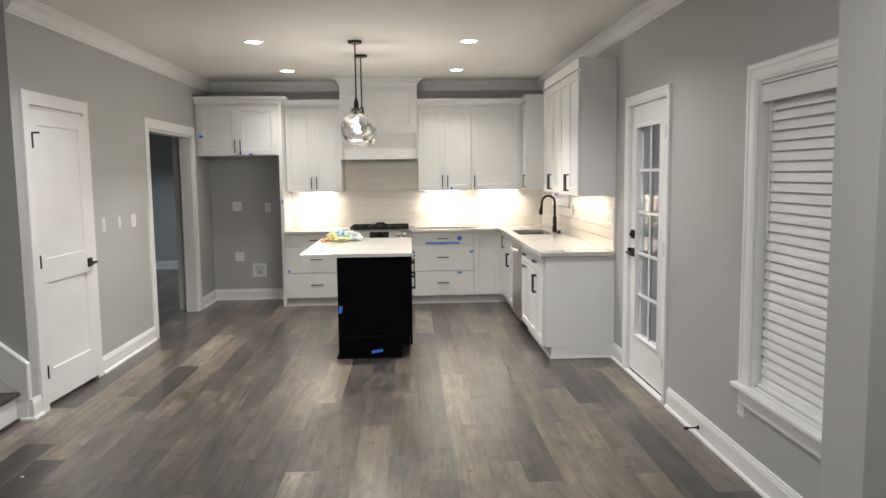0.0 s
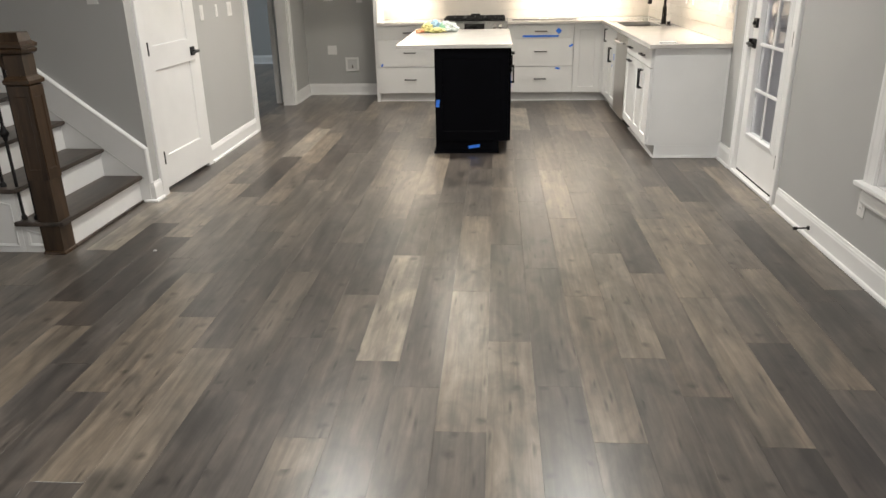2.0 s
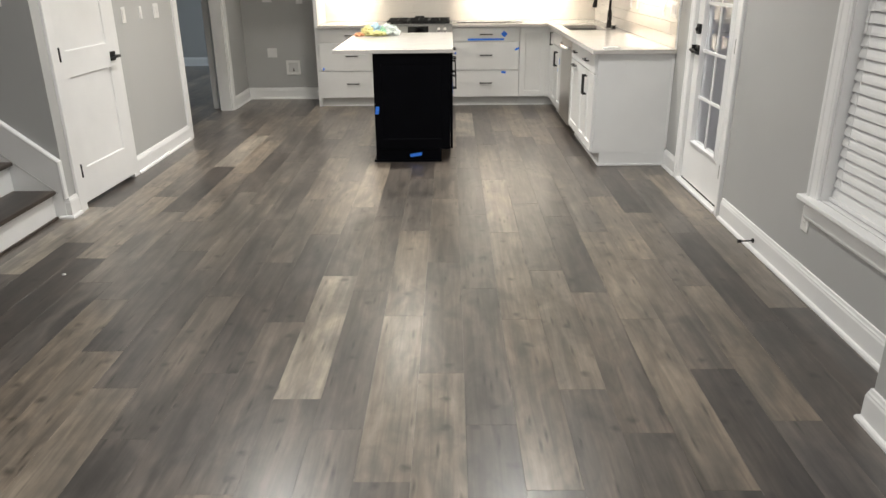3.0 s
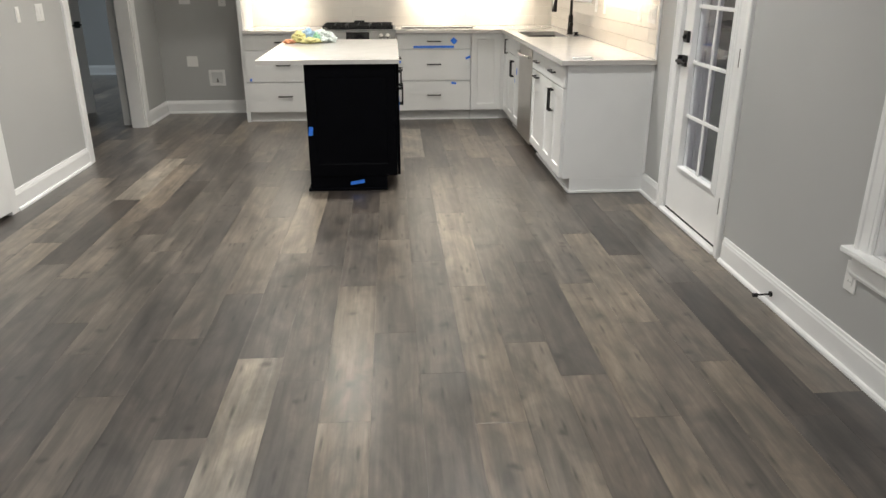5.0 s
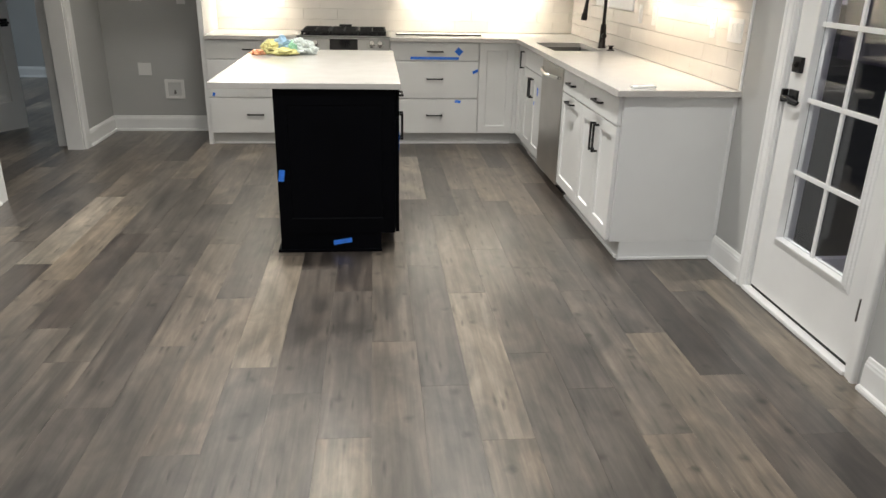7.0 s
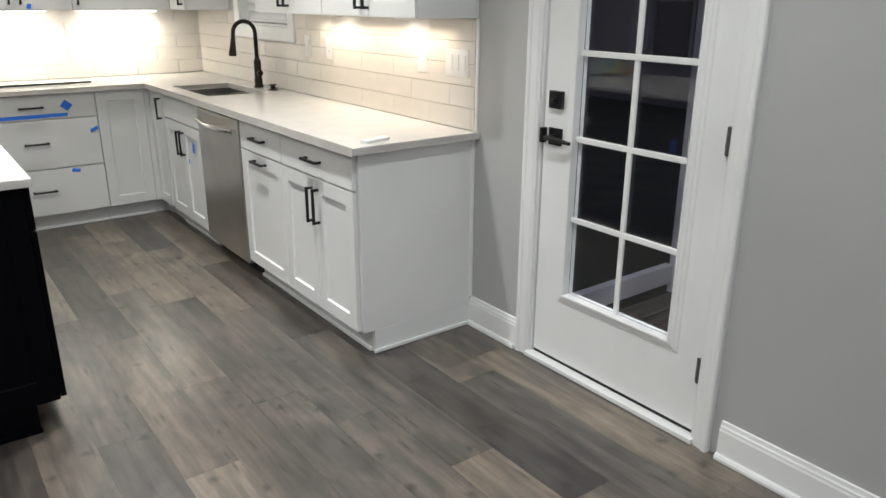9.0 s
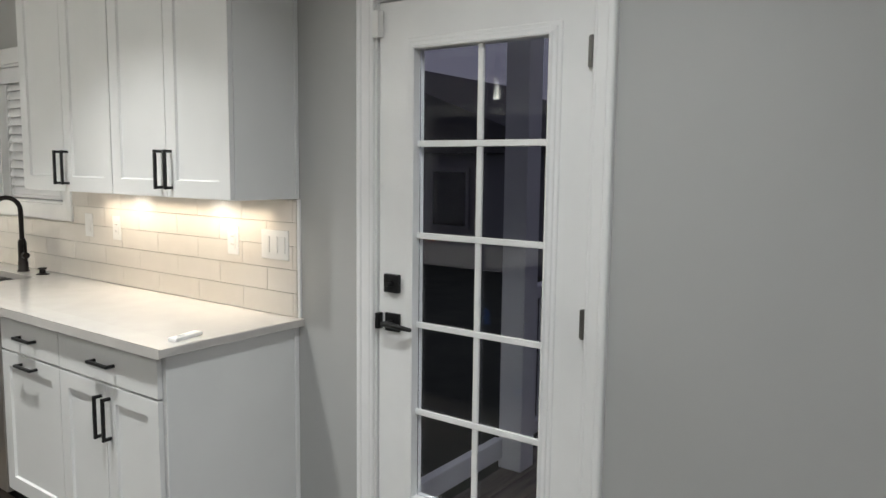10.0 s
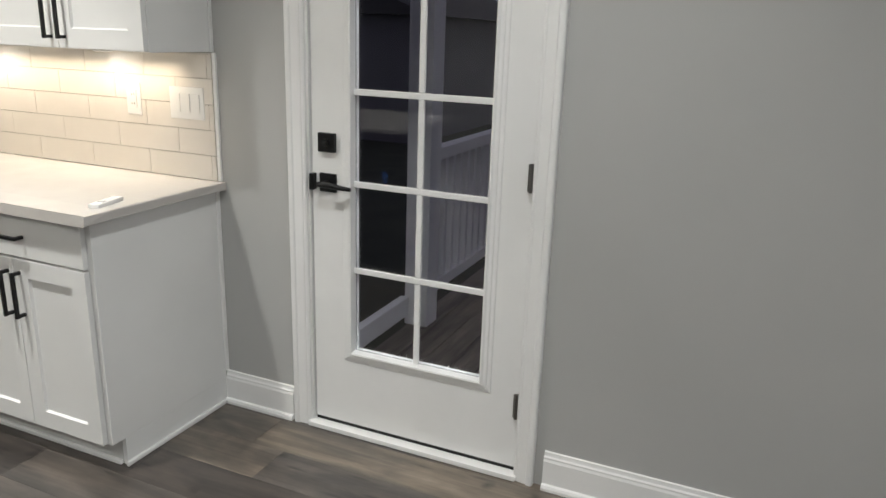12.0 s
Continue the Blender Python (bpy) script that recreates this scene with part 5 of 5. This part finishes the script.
tape(FF, -2.41, 2.05, 0.05, 0.025, 15)
tape(FF, -1.96, 1.845, 0.03, 0.022, 0)
tape(FF, -1.84, 1.838, 0.045, 0.022, 0)
tape(FU, 0.55, 1.40, 0.025, 0.03, 10)
tape(FW, -8.808, 1.75, 0.012, 0.05, 0)
tape(FBt, 1.36, 1.05, 0.025, 0.012, 20)

# crumpled packaging on the island
bag = thing("plastic_packaging", -0.70, 7.50, CT, "crumpled blue, yellow and clear plastic packaging on the island", "packaging")
rnd = random.Random(7)


def crumple(cx, cy, rx, ry, h, mat, name, seed):
    cx, cy = cx + 0.02, cy + 0.035
    bm = bmesh.new()
    bmesh.ops.create_icosphere(bm, subdivisions=4, radius=1)
    for v in bm.verts:
        n = noise.noise(v.co * 1.9 + Vector((seed, 0, 0))) * 0.45 + abs(noise.noise(v.co * 4.5 + Vector((0, seed, 0)))) * 0.38 + noise.noise(v.co * 9 + Vector((0, 0, seed))) * 0.10
        v.co = v.co * (0.82 + n)
        v.co = Vector((cx + v.co.x * rx, cy + v.co.y * ry, max(CT + 0.0008, CT + h * 0.45 + v.co.z * h * 0.55)))
    part(name, bm, mat, bag)


crumple(-0.704, 7.50, 0.072, 0.07, 0.11, FOILS[0], "blue_wrapper", 1.3)
crumple(-0.774, 7.46, 0.064, 0.08, 0.09, FOILS[1], "yellow_wrapper", 4.1)
crumple(-0.680, 7.40, 0.085, 0.06, 0.05, FOILS[1], "yellow_wrapper", 8.7)
crumple(-0.618, 7.52, 0.068, 0.08, 0.10, FOILS[2], "clear_wrapper", 2.6)
crumple(-0.548, 7.47, 0.068, 0.06, 0.09, FOILS[2], "clear_wrapper", 6.6)
crumple(-0.634, 7.46, 0.034, 0.05, 0.08, FOILS[4], "green_wrapper", 3.7)
crumple(-0.852, 7.40, 0.047, 0.04, 0.035, FOILS[3], "orange_wrapper", 5.5)

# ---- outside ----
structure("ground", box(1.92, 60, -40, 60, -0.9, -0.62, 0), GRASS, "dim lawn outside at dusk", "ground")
porch = thing("porch_deck", 3.4, 5.0, -0.12, "dark boarded porch floor outside the garden door", "porch", kind="structure")
part("joists", box(1.93, 5.2, 2.2, 5.95, -0.6, -0.146, 0), SHADOWGAP, porch)
for k in range(26):
    y = 2.2 + 0.1445 * k
    part("board", box(1.93, 5.2, y, y + 0.139, -0.145, -0.12, 0.003), DECK, porch)
pr = thing("porch_railing", 3.16, 5.90, -0.12, "white porch post and railing with square balusters", "railing")
part("post", box(3.09, 3.23, 5.83, 5.97, -0.119, 2.75, 0.006), VINYL, pr)
part("post", box(2.02, 2.10, 5.93, 6.01, -0.119, 2.75, 0.006), VINYL, pr)
part("bottom_rail", box(2.105, 3.085, 5.94, 5.99, -0.06, 0.05, 0.006), VINYL, pr)
part("top_rail", box(3.235, 5.2, 5.86, 5.94, 0.80, 0.87, 0.008), VINYL, pr)
part("bottom_rail", box(3.235, 5.2, 5.875, 5.925, 0.02, 0.09, 0.006), VINYL, pr)
for k in range(17):
    x = 3.32 + 0.112 * k
    part("baluster", box(x - 0.018, x + 0.018, 5.882, 5.918, 0.0905, 0.7995, 0.003), VINYL, pr)
nb = thing("neighbour_house", 16, 14, -0.62, "dark neighbouring house against the dusk sky", "house")
part("wall", box(12.5, 20, 10.5, 22, -0.62, 1.9, 0), SIDING, nb)
bm = bmesh.new()
sec = [(10.1, 1.8), (22.4, 1.8), (16.25, 4.1)]
va, vb = [bm.verts.new((12.2, y, z)) for y, z in sec], [bm.verts.new((20.3, y, z)) for y, z in sec]
for i in range(3):
    j = (i + 1) % 3
    bm.faces.new((va[i], va[j], vb[j], vb[i]))
bm.faces.new(va[::-1])
bm.faces.new(vb)
part("roof", bm, SHINGLE, nb)
for y in (12.5, 15.5):
    w = part("window", box(12.44, 12.499, y, y + 1.0, 0.2, 1.5, 0.01), SIDING, nb)
    part("pane", box(12.43, 12.4395, y + 0.08, y + 0.92, 0.28, 1.42, 0), BLACKGLASS, w)

# ---- tiles of the splashback ----
TW, TH, JOINT = 0.3025, 0.0935, 0.0014
tile_meshes = {}


def tile_mesh(w, h):
    key = (round(w, 3), round(h, 3))
    if key not in tile_meshes:
        bm = bmesh.new()
        a, b, e = w / 2, h / 2, 0.0005
        rings = [[bm.verts.new((sx * (a - i), v, sy * (b - i))) for sx, sy in ((-1, -1), (1, -1), (1, 1), (-1, 1))] for i, v in ((0, 0.0), (0, -0.0055), (e, -0.0075))]
        for r0, r1 in zip(rings, rings[1:]):
            for k in range(4):
                bm.faces.new((r0[k], r0[(k + 1) % 4], r1[(k + 1) % 4], r1[k]))
        bm.faces.new(rings[-1])
        me = mesh_of(bm, "tile")
        me.materials.append(TILE)
        tile_meshes[key] = me
    return tile_meshes[key]


def tiling(face, u0, u1, w0, w1, holes, parent, shift=0.0):
    row = 0
    w = w0
    while w < w1 - 0.02:
        h = min(TH, w1 - w)
        u = u0 - (TW / 2 if row % 2 else 0) - shift
        while u < u1:
            a, b = max(u, u0), min(u + TW, u1)
            for hu0, hu1, hw0, hw1 in holes:
                if w + h > hw0 + 0.01 and w < hw1:
                    if a >= hu0 - 0.005 and b <= hu1 + 0.005:
                        b = a
                    elif a < hu0 < b:
                        b = hu0
                    elif a < hu1 < b:
                        a = hu1
            if b - a > 0.02:
                ob = new("tile", tile_mesh(b - a - JOINT, h - JOINT))
                ob.parent = parent
                tip = Matrix.Rotation(rnd.uniform(-0.0035, 0.0035), 4, "Z") @ Matrix.Rotation(rnd.uniform(-0.0035, 0.0035), 4, "X")
                ob.matrix_basis = face @ Matrix.Translation(((a + b) / 2, -0.002, w + h / 2)) @ tip
            u += TW
        w += TH
        row += 1


g = structure("splashback_north", slab_with_holes(-1.470, 1.740, CT + 0.001, 1.765, 0.0089, [(-1.470, -0.7925, UB - 0.001, 1.765), (0.1415, 1.740, UB - 0.001, 1.765)], face_minus_y(BW - 0.0035)), GROUT, "white glazed subway tile splashback behind the range", "splashback")
tiling(face_minus_y(BW - 0.0035), -1.470, 1.740, CT + 0.002, UB - 0.002, [], g)
tiling(face_minus_y(BW - 0.0035), -0.792, 0.141, UB - 0.002, 1.763, [], g, 0.12)
g = structure("splashback_east", slab_with_holes(-9.445, -6.075, CT + 0.001, UB, 0.0089, [(-8.697, -7.783, 1.203, UB)], face_minus_x(RW - 0.0035)), GROUT, "white glazed subway tile splashback by the sink", "splashback")
tiling(face_minus_x(RW - 0.0035), -9.437, -6.088, CT + 0.002, UB - 0.002, [(-8.698, -7.782, 1.203, UB)], g)
structure("tile_trim", box(RW - 0.011, RW - 0.0005, 6.072, 6.086, CT + 0.001, UB + 0.004, 0.002), TRIM, "thin white edge strip of the splashback", "trim")

# ---- floor of wide wood-look planks ----
floor_base = structure("floor", box(-5.2, 1.95, -3.5, 12.8, -0.02, -0.0045, 0), SUBFLOOR, "grey-brown wood plank floor", "floor")
PW, PL, X0 = 0.1821, 1.178, -0.11
plank_meshes = {}


def plank_mesh(w, ln):
    key = (round(w, 3), round(ln, 3))
    if key not in plank_meshes:
        bm = bmesh.new()
        a, b, e = w / 2, ln / 2, 0.0007
        rings = [[bm.verts.new((sx * (a - i), sy * (b - i), v)) for sx, sy in ((-1, -1), (1, -1), (1, 1), (-1, 1))] for i, v in ((0.0001, -0.0045), (0.0001, -0.0006), (e, 0.0))]
        for r0, r1 in zip(rings, rings[1:]):
            for k in range(4):
                bm.faces.new((r0[k], r0[(k + 1) % 4], r1[(k + 1) % 4], r1[k]))
        bm.faces.new(rings[-1])
        me = mesh_of(bm, "plank")
        me.materials.append(PLANK)
        plank_meshes[key] = me
    return plank_meshes[key]


TONES = [(0.170, 0.140, 0.109), (0.130, 0.106, 0.084), (0.102, 0.086, 0.071), (0.081, 0.069, 0.059), (0.057, 0.047, 0.040), (0.155, 0.125, 0.095), (0.220, 0.188, 0.149)]
WEIGHTS = [4, 6, 7, 6, 3, 4, 1]
# where the boards of a column end, and boards of a known tone: (column, row)
ENDS = {-12: 0.855, -11: 0.60, -10: 0.26, -9: 0.05, -8: 0.705, -7: 0.411, -6: 0.08, -5: 0.52, -4: 0.973, -3: 0.33, -2: 0.135, -1: 1.03, 0: 0.515, 1: 0.16, 2: 0.99, 3: 0.39, 4: 0.11, 5: 0.988, 6: 0.54, 7: 0.18, 8: 0.96}
# tones of (-3, 2) and (-1, 1) also hold the floor's reflections, light and dark
SET = {(-3, 0): 6, (-3, 1): 2, (-3, -1): 2, (-3, 2): 0, (-2, 0): 3, (-2, 1): 2, (-2, -1): 2, (-1, -1): 0, (-1, 0): 5, (-1, 1): 3, (-1, -2): 2, (0, -1): 0, (0, 0): 2, (0, 1): 1,
       (1, -1): 3, (1, 0): 2, (1, 1): 2, (2, 1): 0, (2, 0): 5, (2, -1): 5, (2, 2): 1, (3, 0): 0, (3, 1): 2, (3, -1): 2, (4, -1): 2, (4, 0): 1, (4, 1): 3, (5, 0): 5, (5, -1): 5, (5, 1): 2,
       (6, -1): 4, (6, 0): 1, (6, 1): 5, (7, -1): 3, (7, 0): 5, (7, 1): 1, (7, 2): 4, (8, 0): 4, (8, -1): 3, (8, 1): 3,
       (-4, 0): 3, (-4, 1): 1, (-4, -1): 2, (-5, 0): 3, (-5, -1): 3, (-5, 1): 2, (-6, 0): 2, (-6, -1): 3, (-6, 1): 3, (-7, 0): 3, (-7, -1): 0, (-7, 1): 2, (-8, 0): 3, (-8, -1): 5, (-8, 1): 2, (-8, 2): 4,
       (-9, 0): 5, (-9, -1): 3, (-9, 1): 3, (-10, 0): 3, (-10, 1): 2, (-11, 0): 4, (-11, 1): 0, (-11, -1): 5}
prnd = random.Random(23)


def lay(x0, x1, y0, y1, ka, kb):
    for k in range(ka, kb):
        a, b = max(X0 + PW * k, x0), min(X0 + PW * (k + 1), x1)
        if b - a < 0.01:
            continue
        start = ENDS.get(k, (k * 0.4371) % 1 * PL) + 2 * PL
        r0 = int(math.floor((y0 - start) / PL))
        r1 = int(math.ceil((y1 - start) / PL))
        for r in range(r0, r1):
            c, d = max(start + PL * r, y0), min(start + PL * (r + 1), y1)
            tone = prnd.choices(range(len(TONES)), WEIGHTS)[0]
            tone = SET.get((k, r), tone)
            if d - c < 0.01:
                continue
            ob = new("plank", plank_mesh(b - a, d - c))
            ob.parent = floor_base
            ob.location = ((a + b) / 2, (c + d) / 2, 0)
            j = prnd.uniform(0.92, 1.08)
            ob.color = (*[v * j for v in TONES[tone]], 1)


lay(-2.62, 1.90, 0.8, 9.45, -14, 12)
lay(-5.2, 1.75, -3.5, 0.8, -28, 12)
lay(-5.2, -2.62, 0.8, 4.86, -28, -13)
lay(-5.2, -2.62, 4.86, 12.8, -28, -13)
